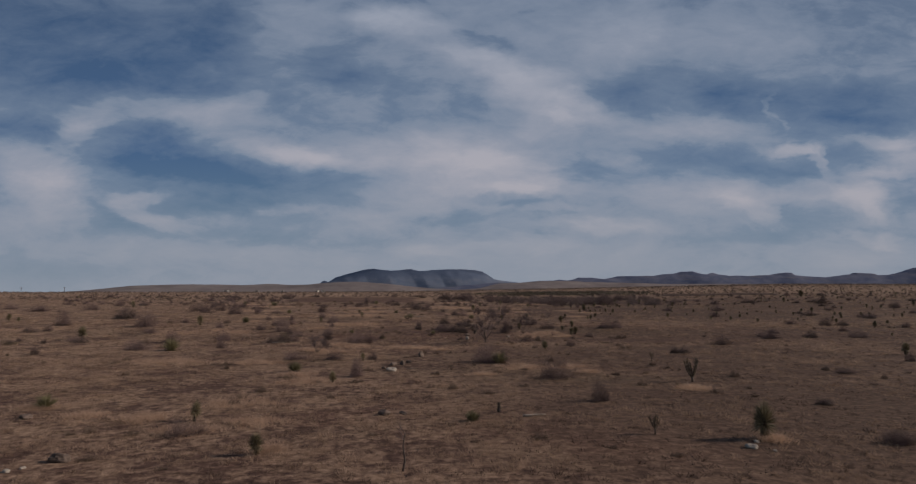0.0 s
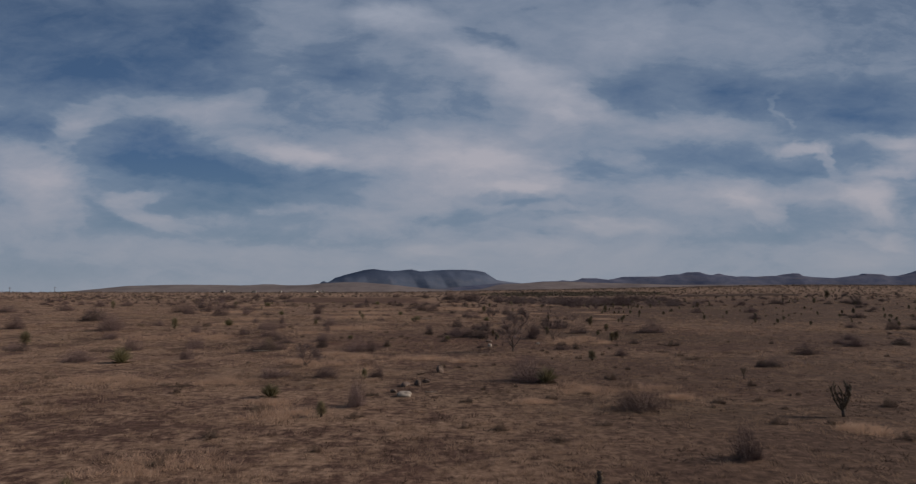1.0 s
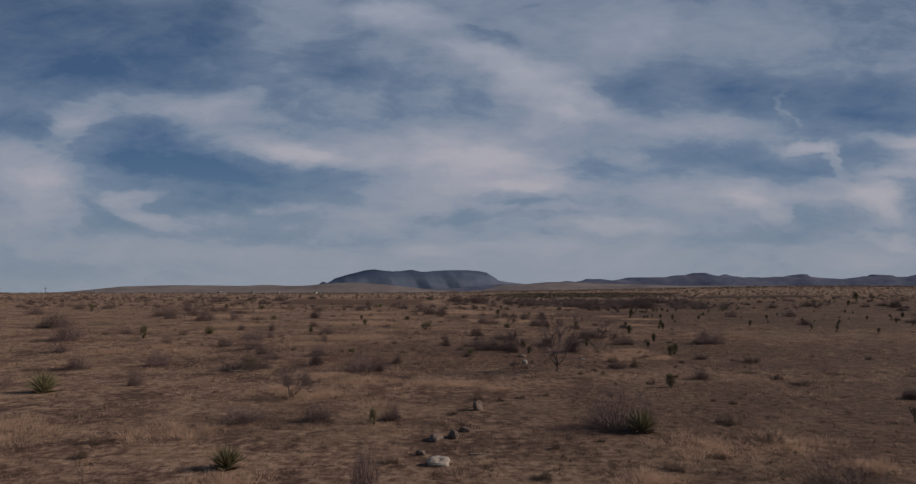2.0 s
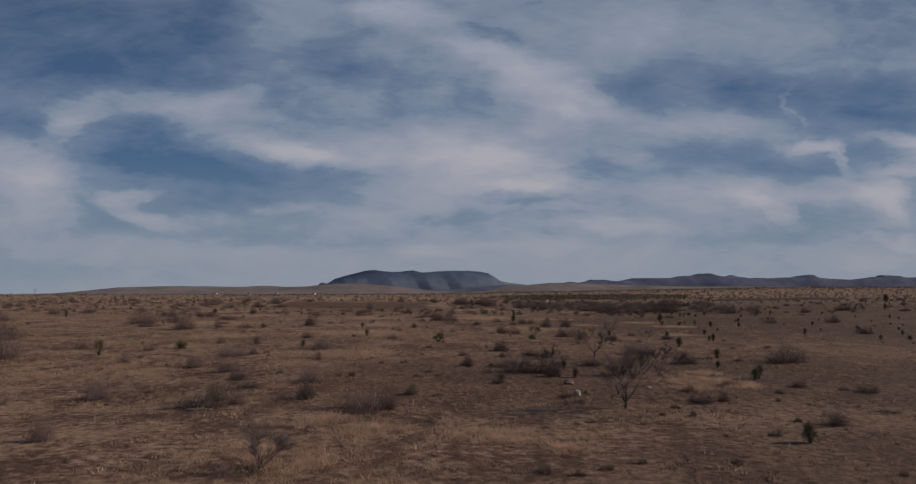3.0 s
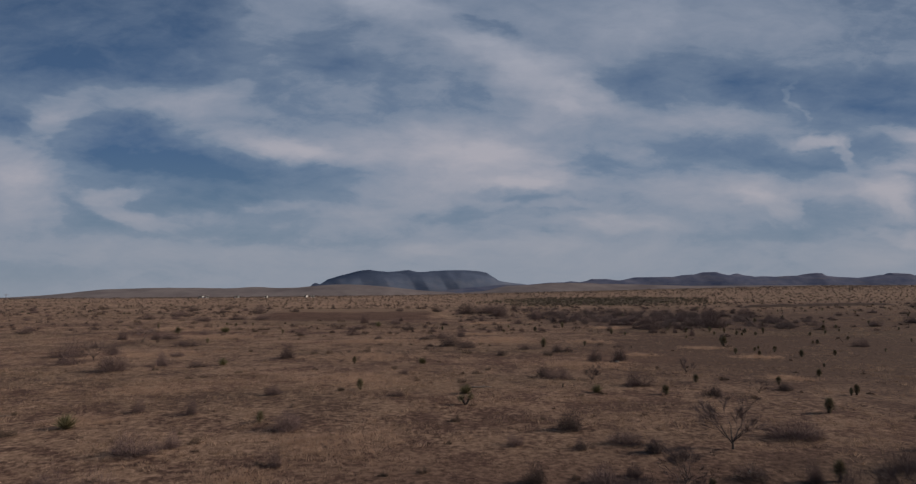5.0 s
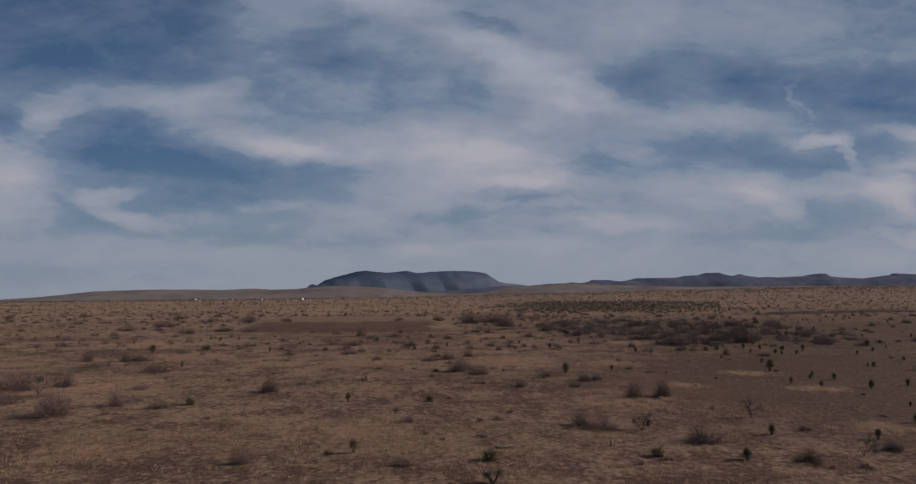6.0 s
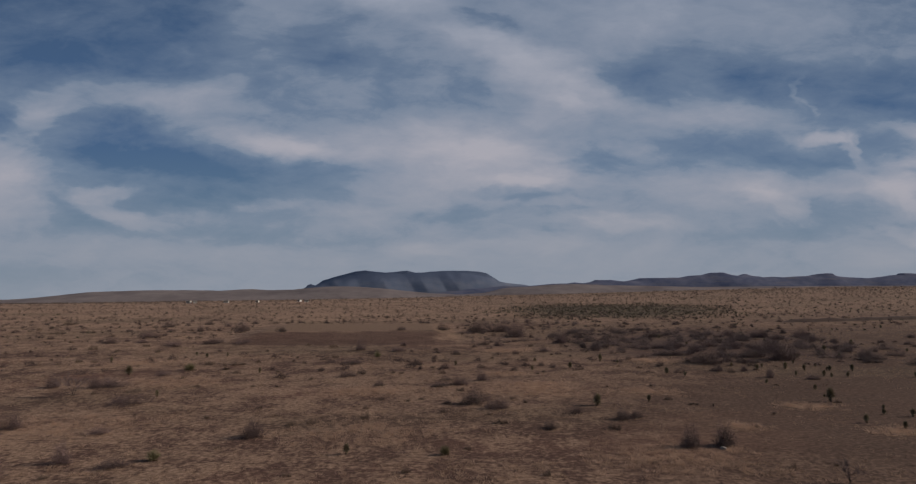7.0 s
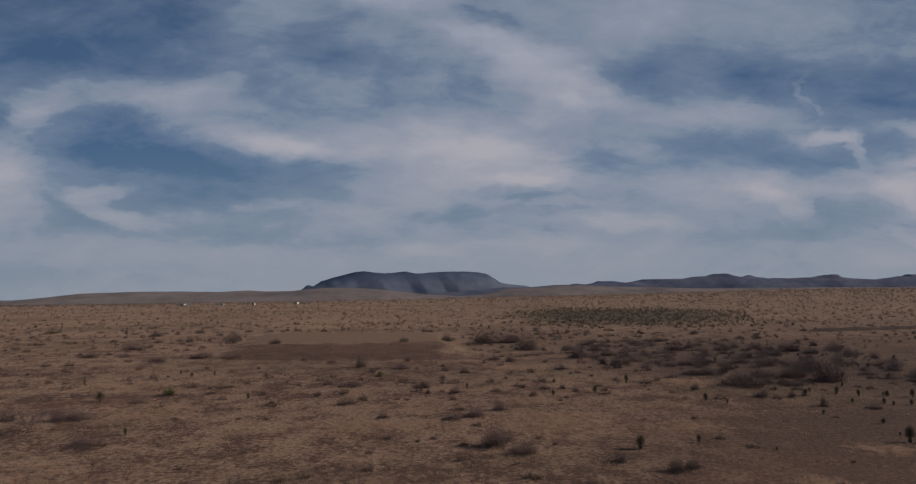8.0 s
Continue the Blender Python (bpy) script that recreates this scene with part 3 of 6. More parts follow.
def bent_tube(segs, sides=8):
    """One connected tube along rows of (start, end, radius, radius), closed at both ends."""
    pts = [np.asarray(segs[0][0], float)] + [np.asarray(q[1], float) for q in segs]
    rad = [segs[0][2]] + [q[3] for q in segs]
    way = pts[-1] - pts[0]
    way = way / np.linalg.norm(way)
    a = np.cross(way, [1.0, 0, 0] if abs(way[2]) > 0.9 else [0, 0, 1.0])
    a /= np.linalg.norm(a)
    b = np.cross(way, a)
    v = [p + (a * math.cos(6.283185 * k / sides) + b * math.sin(6.283185 * k / sides)) * r for p, r in zip(pts, rad) for k in range(sides)]
    n = len(pts)
    f = [[i * sides + k, i * sides + (k + 1) % sides, (i + 1) * sides + (k + 1) % sides, (i + 1) * sides + k] for i in range(n - 1) for k in range(sides)]
    tri = halves(np.array(f))
    ends = [[len(v), (k + 1) % sides, k] for k in range(sides)] + [[len(v) + 1, (n - 1) * sides + k, (n - 1) * sides + (k + 1) % sides] for k in range(sides)]
    return np.array(v + [pts[0], pts[-1]]), np.concatenate([tri, np.array(ends)])


def blades(p, d, length, width, side, sag=0.0):
    """Corners and quads of pointed blades from p along d."""
    p, d, side = np.asarray(p, float), np.asarray(d, float), np.asarray(side, float)
    L, W = np.asarray(length, float)[:, None], np.asarray(width, float)[:, None]
    drop = np.array([0, 0, 1.0]) * (np.asarray(sag) * L[:, 0])[:, None] if np.ndim(sag) else np.array([[0, 0, sag]]) * L
    v = np.stack([p - side * W * 0.35, p + d * L * 0.45 + side * W * 0.5, p + d * L - drop, p + d * L * 0.4 - side * W * 0.5], 1)
    return v.reshape(-1, 3), np.arange(len(p) * 4).reshape(-1, 4)


def unit(rng, n):
    v = rng.normal(size=(n, 3))
    return v / np.linalg.norm(v, axis=1)[:, None]


def across(rng, d):
    s = np.cross(d, unit(rng, len(d)))
    return s / (np.linalg.norm(s, axis=1)[:, None] + 1e-9)


def grow(rng, p, d, length, r, level, out, spread_, up, steps=3, kids=(2, 4)):
    """Branch from p along d; each level splits into thinner ones. out[level] takes the tubes."""
    for i in range(steps):
        d = d + rng.normal(size=3) * 0.16 + np.array([0, 0, up])
        d = d / np.linalg.norm(d)
        e = p + d * length / steps
        r2 = r * 0.86
        out[level].append((p, e, r, r2))
        p, r = e, r2
        if level > 0 and i > 0 and rng.random() < 0.55:
            side = unit(rng, 1)[0]
            nd = d + side * spread_
            grow(rng, p, nd / np.linalg.norm(nd), length * rng.uniform(0.45, 0.75), r * 0.6, level - 1, out, spread_, up, steps, kids)
    if level > 0:
        for _ in range(rng.integers(*kids)):
            side = unit(rng, 1)[0]
            nd = d + side * spread_
            grow(rng, p, nd / np.linalg.norm(nd), length * rng.uniform(0.55, 0.8), r * 0.68, level - 1, out, spread_, up, steps, kids)


def fine_twigs(rng, segs, per, length, width):
    """Hair-thin twigs standing off the ends of the branches."""
    base = np.repeat(np.array([s[1] for s in segs]), per, 0)
    ways = np.repeat(np.array([s[1] - s[0] for s in segs]), per, 0)
    d = ways / (np.linalg.norm(ways, axis=1)[:, None] + 1e-9) + unit(rng, len(base)) * 0.6
    d /= np.linalg.norm(d, axis=1)[:, None] + 1e-9
    d[:, 2] = np.abs(d[:, 2])
    base[:, 2] = np.maximum(base[:, 2], 0.02)
    side, foot = across(rng, d) * width * 0.5, base - d * 0.02
    v = np.stack([foot - side, foot + side, foot + d * (rng.uniform(0.6, 1.3, len(base)) * length)[:, None]], 1)
    return v.reshape(-1, 3), np.arange(len(base) * 3).reshape(-1, 3)


def halves(q):
    """Quads as pairs of triangles."""
    return np.concatenate([q[:, [0, 1, 2]], q[:, [0, 2, 3]]])


def joined(*bits):
    """Corner and triangle arrays of several pieces as one."""
    vs, fs, n = [], [], 0
    for v, f in bits:
        vs.append(v)
        fs.append((halves(f) if f.shape[1] == 4 else f) + n)
        n += len(v)
    return np.concatenate(vs), np.concatenate(fs)


def bare_tree(seed, lean=0.0, stems=1, limbs=5):
    """Leafless mesquite, one metre high: short trunk, limbs opening in a V, fine haze of twigs."""
    rng = np.random.default_rng(seed)
    out = {k: [] for k in range(5)}
    for s in range(stems):
        w = rng.uniform(0, 6.3)
        tilt = 0.1 if stems == 1 else 0.35
        d = np.array([math.cos(w) * tilt + lean, math.sin(w) * tilt, 1.0])
        d /= np.linalg.norm(d)
        foot = np.array([math.cos(w), math.sin(w), 0]) * 0.03 * (stems > 1)
        fork = foot + d * (0.15 if stems == 1 else 0.08)
        thick = 0.028 if stems == 1 else 0.018
        out[4] += [(foot, foot + d * 0.06, thick * 1.25, thick), (foot + d * 0.06, fork, thick, thick * 0.85)]
        n = limbs if stems == 1 else max(2, limbs - 2)
        for k in range(n):
            a, open_ = w + 6.283 * (k + rng.uniform(-0.3, 0.3)) / n, rng.uniform(0.55, 1.25)
            d2 = np.array([math.cos(a) * open_, math.sin(a) * open_, 1.0]) + d * 0.2
            grow(rng, fork - d * rng.uniform(0, 0.06), d2 / np.linalg.norm(d2), rng.uniform(0.26, 0.38), thick * 0.62, 3, out, 0.5, 0.02, 3, (2, 3))
    allv = np.array([s[1] for k in out for s in out[k]])
    f = 0.95 / np.percentile(allv[:, 2], 99)
    for k in out:
        out[k] = [(a * f, b * f, max(r0 * 0.85, 0.0022), max(r1 * 0.85, 0.0018)) for a, b, r0, r1 in out[k]]
    ob = thing("mesquite_tree", "bare grey-brown mesquite with forked trunk and fine twigs", "tree", "bare mesquites on the plain")
    part("trunk", raw_mesh("trunk", *tubes(out[4] + out[3], 6), M_BARK, True), ob)
    ends = out[1] + out[0]
    ends = [ends[k] for k in rng.permutation(len(ends))]
    part("crown", raw_mesh("crown", *joined(tubes([(a, b, 0.75 * r0, 0.75 * r1) for a, b, r0, r1 in out[2]], 4), tubes(ends[:900], 3), fine_twigs(rng, ends[:2600], 8, 0.15, 0.002)), M_TREE_TWIG), ob, "haze of fine leafless twigs", "stuff")
    return ob


def lumps(rng, wide, n):
    """Centres, radii and heights of the rounded lumps that make up one bush."""
    out = [(0.0, 0.0, rng.uniform(0.5, 0.6), 1.0)]
    for k in range(n - 1):
        a, r = rng.uniform(0, 6.283), rng.uniform(0.35, 1.0) * wide * 0.5
        out.append((math.cos(a) * r, math.sin(a) * r, rng.uniform(0.3, 0.5), rng.uniform(0.45, 0.9)))
    return out


def in_lumps(rng, ls, n, low=0.0, edge=1.0):
    """Places inside the lumps with the way that a twig grows there."""
    size = np.array([r * r * h for _, _, r, h in ls])
    pick = rng.choice(len(ls), n, p=size / size.sum())
    c = np.array(ls)[pick]
    d = unit(rng, n)
    d[:, 2] = np.abs(d[:, 2])
    k = rng.random(n) ** 0.45 * edge
    p = np.stack([c[:, 0] + d[:, 0] * c[:, 2] * k, c[:, 1] + d[:, 1] * c[:, 2] * k, d[:, 2] * c[:, 3] * k * (1 - low * rng.random(n))], 1)
    grow_ = p - np.stack([c[:, 0] * 0.6, c[:, 1] * 0.6, np.full(n, -0.25)], 1)
    grow_ = grow_ / np.linalg.norm(grow_, axis=1)[:, None] + rng.normal(size=(n, 3)) * 0.3
    grow_[:, 2] = np.abs(grow_[:, 2])
    return p, grow_ / np.linalg.norm(grow_, axis=1)[:, None]


def slivers(rng, p, d, length, width):
    """Hair-thin twigs centred on p along d."""
    side = across(rng, d) * width * 0.5
    half = d * (rng.uniform(0.6, 1.3, len(p)) * length * 0.5)[:, None]
    lo = p - half
    lo[:, 2] = np.maximum(lo[:, 2], 0.0)
    v = np.stack([lo - side, lo + side, p + half], 1)
    return v.reshape(-1, 3), np.arange(len(p) * 3).reshape(-1, 3)


def bush_stems(rng, ls, n, r):
    segs = []
    tips, _ = in_lumps(rng, ls, n, 0, 0.85)
    for tip in tips:
        foot = np.array([tip[0], tip[1], 0]) * rng.uniform(0.1, 0.45)
        mid = foot * 0.45 + tip * 0.55 + rng.normal(size=3) * 0.03
        mid[2] = max(mid[2], 0.03)
        segs += [(foot, mid, r, r * 0.75), (mid, tip, r * 0.75, r * 0.4)]
    return segs


def bare_shrub(seed, wide=1.3, leaf=0.25, twig_mat=None, label="leafless grey-brown desert shrub with many thin stems", twigs=1700, kind_name="bare_shrub", group="bare shrubs on the plain"):
    """Low many-stemmed leafless shrub, one metre high, twiggy to the ground."""
    rng = np.random.default_rng(seed)
    ls = lumps(rng, wide, int(4 + wide * 2))
    ob = thing(kind_name, label, "shrub", group)
    part("stem", raw_mesh("stem", *tubes(bush_stems(rng, ls, 34, 0.008), 3), M_BARK), ob, "", "stuff")
    p, d = in_lumps(rng, ls, twigs, 0.2, 1.16)
    q, e = in_lumps(rng, ls, int(twigs * 0.18), 0.8, 0.85)
    part("twig", raw_mesh("twig", *joined(slivers(rng, p, d, 0.36, 0.0062), slivers(rng, q, e, 0.22, 0.015)), twig_mat or M_TWIG), ob, "", "stuff")
    p, d = in_lumps(rng, ls, int(120 + 500 * leaf), 0.4, 0.95)
    part("crown", raw_mesh("crown", *slivers(rng, p, unit(rng, len(p)), 0.045, 0.024), M_DRY_LEAF), ob, "sparse dry leaves")
    return ob


def dense_bush(seed, wide=1.3, leaf_mat=None, label="dense dark olive-brown desert bush with small leaves", group="dark bushes on the plain"):
    """Dense dark bush, one metre high: rounded lumps of twigs and small dull leaves."""
    rng = np.random.default_rng(seed)
    ls = lumps(rng, wide, int(4 + wide * 2))
    ob = thing("dense_bush", label, "bush", group)
    part("stem", raw_mesh("stem", *tubes(bush_stems(rng, ls, 22, 0.013), 3), M_BARK), ob, "", "stuff")
    p, d = in_lumps(rng, ls, 1200, 0.2, 1.16)
    part("twig", raw_mesh("twig", *slivers(rng, p, d, 0.3, 0.008), M_TWIG), ob, "", "stuff")
    p, d = in_lumps(rng, ls, 1500, 0.45, 0.96)
    p[:, 2] = np.maximum(p[:, 2], 0.02)
    d = unit(rng, len(p))
    part("crown", raw_mesh("crown", *blades(p, d, rng.uniform(0.04, 0.085, len(p)), rng.uniform(0.02, 0.04, len(p)), across(rng, d)), leaf_mat or M_DULL_LEAF), ob, "thick crown of small dull leaves")
    return ob


def low_bush(seed, fine=1.0):
    """Low ragged cushion of dry twigs, one metre high before scaling, wider than high."""
    rng = np.random.default_rng(seed)
    ob = thing("low_bush", "low cushion of dry brown twigs on bare soil", "bush", "low cushions of dry scrub")
    ls = lumps(rng, 2.6 if fine == 1 else 1.5, 9 if fine == 1 else 6)
    part("stem", raw_mesh("stem", *tubes(bush_stems(rng, ls, int(24 * fine), 0.014), 3), M_BARK), ob, "", "stuff")
    p, d = in_lumps(rng, ls, int(1300 * fine), 0.35, 1.1)
    part("crown", raw_mesh("crown", *slivers(rng, p, d, 0.34 if fine == 1 else 0.24, 0.018 if fine == 1 else 0.042), M_SCRUB if fine == 1 else M_TWIG), ob, "", "stuff")
    return ob


def yucca(seed, trunk=0.45, leaves=210, lean=0.0):
    """Tree yucca, one metre high: shaggy trunk, skirt of dead leaves, round head of spikes."""
    rng = np.random.default_rng(seed)
    ob = thing("yucca", "dark green yucca with spiky round head on shaggy trunk", "yucca", "yuccas on the plain")
    top = np.array([lean * trunk, 0, trunk])
    segs, p, r = [], np.zeros(3), 0.1
    for i in range(6):
        e = top * (i + 1) / 6 + rng.normal(size=3) * 0.008
        segs.append((p, e, r * rng.uniform(0.95, 1.1), r * 0.92))
        p, r = e, r * 0.95
    stem = part("trunk", raw_mesh("trunk", *bent_tube(segs, 8), M_BARK, True), ob)
    n = 150
    w, hgt = rng.uniform(0, 6.3, n), rng.uniform(0.25, 1.15, n)
    d = np.stack([np.cos(w) * 0.5, np.sin(w) * 0.5, -rng.uniform(0.5, 1.1, n)], 1)
    d /= np.linalg.norm(d, axis=1)[:, None]
    at = top[None] * hgt[:, None] + np.stack([np.cos(w), np.sin(w), 0 * w], 1) * 0.06
    part("skirt", raw_mesh("skirt", *blades(at, d, np.minimum(rng.uniform(0.14, 0.3, n), at[:, 2] * 0.95), np.full(n, 0.03), across(rng, d)), M_SKIRT), stem, "skirt of dead straw-coloured leaves")
    down = np.arange(leaves) / leaves
    z = 1 - 1.75 * down
    w = np.arange(leaves) * 2.39996 + rng.normal(size=leaves) * 0.2
    s = np.sqrt(np.maximum(1 - z * z, 0)) + 0.1
    d = np.stack([np.cos(w) * s * 0.75, np.sin(w) * s * 0.75, z + 0.45], 1) + rng.normal(size=(leaves, 3)) * 0.12
    d /= np.linalg.norm(d, axis=1)[:, None]
    at = top[None] * (1.04 - 0.3 * down)[:, None]
    part("rosette", raw_mesh("rosette", *blades(at + d * 0.03, d, rng.uniform(0.75, 1.1, leaves) * (1 - trunk) * 0.98, np.full(leaves, 0.022), across(rng, d), 0.05), M_YUCCA), ob, "round head of dark green spikes")
    return ob


def ground_yucca(seed):
    """Stemless yucca or sotol, one metre high: hemisphere of stiff leaves from the ground."""
    rng = np.random.default_rng(seed)
    n = 240
    z = rng.uniform(0.2, 1, n) ** 0.6
    w = np.arange(n) * 2.39996
    s = np.sqrt(np.maximum(1 - z * z, 0)) * 0.95
    d = np.stack([np.cos(w) * s, np.sin(w) * s, z], 1)
    d /= np.linalg.norm(d, axis=1)[:, None]
    ob = thing("ground_yucca", "yellow-green stemless yucca, a tuft of stiff leaves", "yucca", "stemless yuccas on the plain")
    part("rosette", raw_mesh("rosette", *blades(d * 0.05, d, rng.uniform(0.8, 1.05, n), np.full(n, 0.034), across(rng, d), 0.05), M_SOTOL), ob)
    k = 70
    w = rng.uniform(0, 6.3, k)
    d = np.stack([np.cos(w), np.sin(w), rng.uniform(0.05, 0.3, k)], 1)
    part("skirt", raw_mesh("skirt", *blades(d * 0.05, d, rng.uniform(0.4, 0.75, k), np.full(k, 0.06), across(rng, d)), M_SKIRT), ob, "dry straw leaves at the base")
    return ob


def forked_yucca(seed):
    """Yucca of one metre with two leaning stems from one foot, each with a ragged green head."""
    rng = np.random.default_rng(seed)
    ob = thing("forked_yucca", "two-stemmed yucca leaning apart in a V, dark green heads", "yucca")
    for way in (-1, 1):
        top = np.array([0.26 * way, 0.05 * way, 0.55 + 0.06 * way])
        pts = [top * k / 5 + np.array([0.03 * way * math.sin(k * 0.6), 0, 0]) for k in range(6)]
        part("trunk", raw_mesh("trunk", *bent_tube([(a, b, 0.07 - 0.006 * k, 0.064 - 0.006 * k) for k, (a, b) in enumerate(zip(pts, pts[1:]))], 7), M_BARK, True), ob)
        n = 210
        d = unit(rng, n) + np.array([0.35 * way, 0, 0.35])
        d /= np.linalg.norm(d, axis=1)[:, None]
        at = pts[5] - (pts[5] - pts[3]) * rng.uniform(0, 1, n)[:, None]
        part("rosette", raw_mesh("rosette", *blades(at, d, rng.uniform(0.2, 0.36, n), np.full(n, 0.018), across(rng, d), 0.04), M_YUCCA), ob, "ragged head of dark green spikes")
    return ob


def sapling(seed):
    """Thin bare sapling, one metre high: one wavy stem with a few twigs near the top."""
    rng = np.random.default_rng(seed)
    ob = thing("bare_sapling", "thin single-stemmed bare sapling in dry grass", "sapling")
    pts = [np.array([0.025 * math.sin(k * 1.7), 0.02 * math.cos(k * 1.3), 0.75 * k / 7]) for k in range(8)]
    part("trunk", raw_mesh("trunk", *bent_tube([(a, b, 0.022 - 0.0018 * k, 0.0202 - 0.0018 * k) for k, (a, b) in enumerate(zip(pts, pts[1:]))], 6), M_BARK, True), ob)
    out = {0: [], 1: []}
    for k in (5, 6, 6, 7, 7, 7):
        d = np.array([rng.normal() * 0.6, rng.normal() * 0.6, 1.0])
        grow(rng, pts[k], d / np.linalg.norm(d), rng.uniform(0.16, 0.3), 0.006, 1, out, 0.5, 0.03)
    part("twig", raw_mesh("twig", *joined(tubes(out[1] + out[0], 3), fine_twigs(rng, out[0], 1, 0.06, 0.004)), M_TREE_TWIG), ob, "", "stuff")
    return ob


def cholla(seed):
    """Candelabra-like woody shrub, one metre high: a short trunk and upright knotty arms."""
    rng = np.random.default_rng(seed)
    ob = thing("cholla", "upright brown cane cholla with short knotty arms", "cactus", "cane chollas on the plain")
    part("trunk", raw_mesh("trunk", *bent_tube([(np.zeros(3), np.array([0.01, 0, 0.14]), 0.05, 0.042), (np.array([0.01, 0, 0.14]), np.array([0, 0.01, 0.3]), 0.042, 0.036)], 7), M_BARK, True), ob)
    arms = []
    for k in range(9):
        a, lean_ = 6.283 * k / 9 + rng.uniform(-0.3, 0.3), rng.uniform(0.15, 0.75)
        p = np.array([0, 0, rng.uniform(0.14, 0.3)])
        d = np.array([math.cos(a) * lean_, math.sin(a) * lean_, 0.7])
        for j in range(4):
            d = d / np.linalg.norm(d) + np.array([rng.normal() * 0.12, rng.normal() * 0.12, 0.22])
            d /= np.linalg.norm(d)
            e = p + d * rng.uniform(0.13, 0.2)
            arms.append((p, e, 0.026, 0.02))
            if j > 0:
                for _ in range(2):
                    t_ = unit(rng, 1)[0] * 0.6 + np.array([0, 0, 0.7])
                    arms.append((e, e + t_ * rng.uniform(0.09, 0.17), 0.02, 0.012))
            p = e
    v, q = tubes(arms, 5)
    v[:, 2] = np.maximum(v[:, 2], 0)
    part("arm", raw_mesh("arm", v / [1, 1, np.percentile(v[:, 2], 99.5)], q, M_CHOLLA, True), ob, "knotty upright arms", "stuff")
    part("spine", raw_mesh("spine", *joined(fine_twigs(rng, arms, 5, 0.05, 0.008)), M_DRY_LEAF), ob, "", "stuff")
    return ob


def dead_yucca(seed):
    """Dead yucca stump, one metre high, with a ragged remnant of leaves."""
    rng = np.random.default_rng(seed)
    ob = thing("yucca_stump", "dead yucca stump with ragged brown leaf remnants", "stump", "dead yucca stumps")
    segs, p = [], np.zeros(3)
    for i in range(6):
        e = np.array([0.02 * i + rng.normal() * 0.015, rng.normal() * 0.015, 0.72 * (i + 1) / 6])
        segs.append((p, e, 0.14 - 0.008 * i, 0.13 - 0.008 * i))
        p = e
    stem = part("trunk", raw_mesh("trunk", *bent_tube(segs, 8), M_BARK, True), ob)
    n = 70
    w, h = rng.uniform(0, 6.3, n), rng.uniform(0.25, 0.72, n)
    d = np.stack([np.cos(w) * 0.5, np.sin(w) * 0.5, rng.uniform(-1, 0.9, n)], 1)
    d /= np.linalg.norm(d, axis=1)[:, None]
    at = np.stack([0.1 * h, 0 * h, h], 1)
    part("skirt", raw_mesh("skirt", *blades(at, d, rng.uniform(0.2, 0.34, n), np.full(n, 0.04), across(rng, d)), M_SKIRT), stem)
    return ob


def boulder(seed, mat=None, label="weathered grey-brown stone half sunk in dry soil"):
    """Weathered stone, one metre high, sunk a little in the soil."""
    rng = np.random.default_rng(seed)
    bm = bmesh.new()
    bmesh.ops.create_icosphere(bm, subdivisions=3, radius=1.0)
    off = Vector(rng.uniform(-50, 50, 3))
    for vert in bm.verts:
        n = vert.co.copy()
        k = 1 + 0.35 * noise.noise(n * 1.1 + off) + 0.12 * noise.noise(n * 3.2 + off)
        vert.co = Vector((n.x * 1.1, n.y * 0.8, n.z * 0.62)) * k
        vert.co.z += 0.4
    me = bpy.data.meshes.new("stone")
    bm.to_mesh(me)
    bm.free()
    me.materials.append(mat or M_ROCK)
    ob = new("stone", me)
    return tagged(ob, label, "stone", "loose stones on the plain")


def fallen_log(seed):
    """Bleached fallen branch, one metre thick before scaling, lying on the ground."""
    rng = np.random.default_rng(seed)
    ob = thing("fallen_branch", "sun-bleached fallen branch lying on dry ground", "branch", "fallen branches")
    segs, p, r = [], np.array([-4.0, 0, 0.42]), 0.42
    for i in range(8):
        e = p + np.array([1.0, rng.normal() * 0.22, rng.normal() * 0.05])
        e[2] = max(e[2], r * 0.7)
        segs.append((p, e, r, r * 0.9))
        p, r = e, r * 0.9
    stem = part("trunk", raw_mesh("trunk", *bent_tube(segs, 8), M_WOOD, True), ob)
    s = segs[4][0]
    part("side_branch", raw_mesh("side_branch", *bent_tube([(s, s + np.array([0.7, 0.7, 0.5]), 0.2, 0.12), (s + np.array([0.7, 0.7, 0.5]), s + np.array([1.2, 1.5, 0.6]), 0.12, 0.06)], 6), M_WOOD, True), stem)
    return ob


place_rng = np.random.default_rng(5)


def set_out(makers, spots, sink=0.02, wide=(0.9, 1.15), lean=4, turn=(0, 360), across_=0.0):
    """Put one thing of unit height at every (x, y, height, width), taking the shapes in turn.
    across_ is the shapes' own width; without it, or with no width given, the height sets the breadth."""
    made = []
    for i, (x, y, h, broad) in enumerate(spots):
        k = i % len(makers)
        w = place_rng.uniform(*wide) * h
        if across_ and broad:
            w = min(max(broad / across_, 0.45 * h), 2.2 * h)
        m = pose(x, y, gz(x, y) - sink * h, place_rng.normal() * lean * 0.5, place_rng.normal() * lean * 0.5, place_rng.uniform(*turn)) @ Matrix.Diagonal((w, w, h, 1))
        if i < len(makers):
            ob = makers[k]()
            ob.matrix_basis = m
        else:
            ob = copy_thing(made[k], Matrix())
            ob.matrix_basis = m
        made.append(ob)
    return made


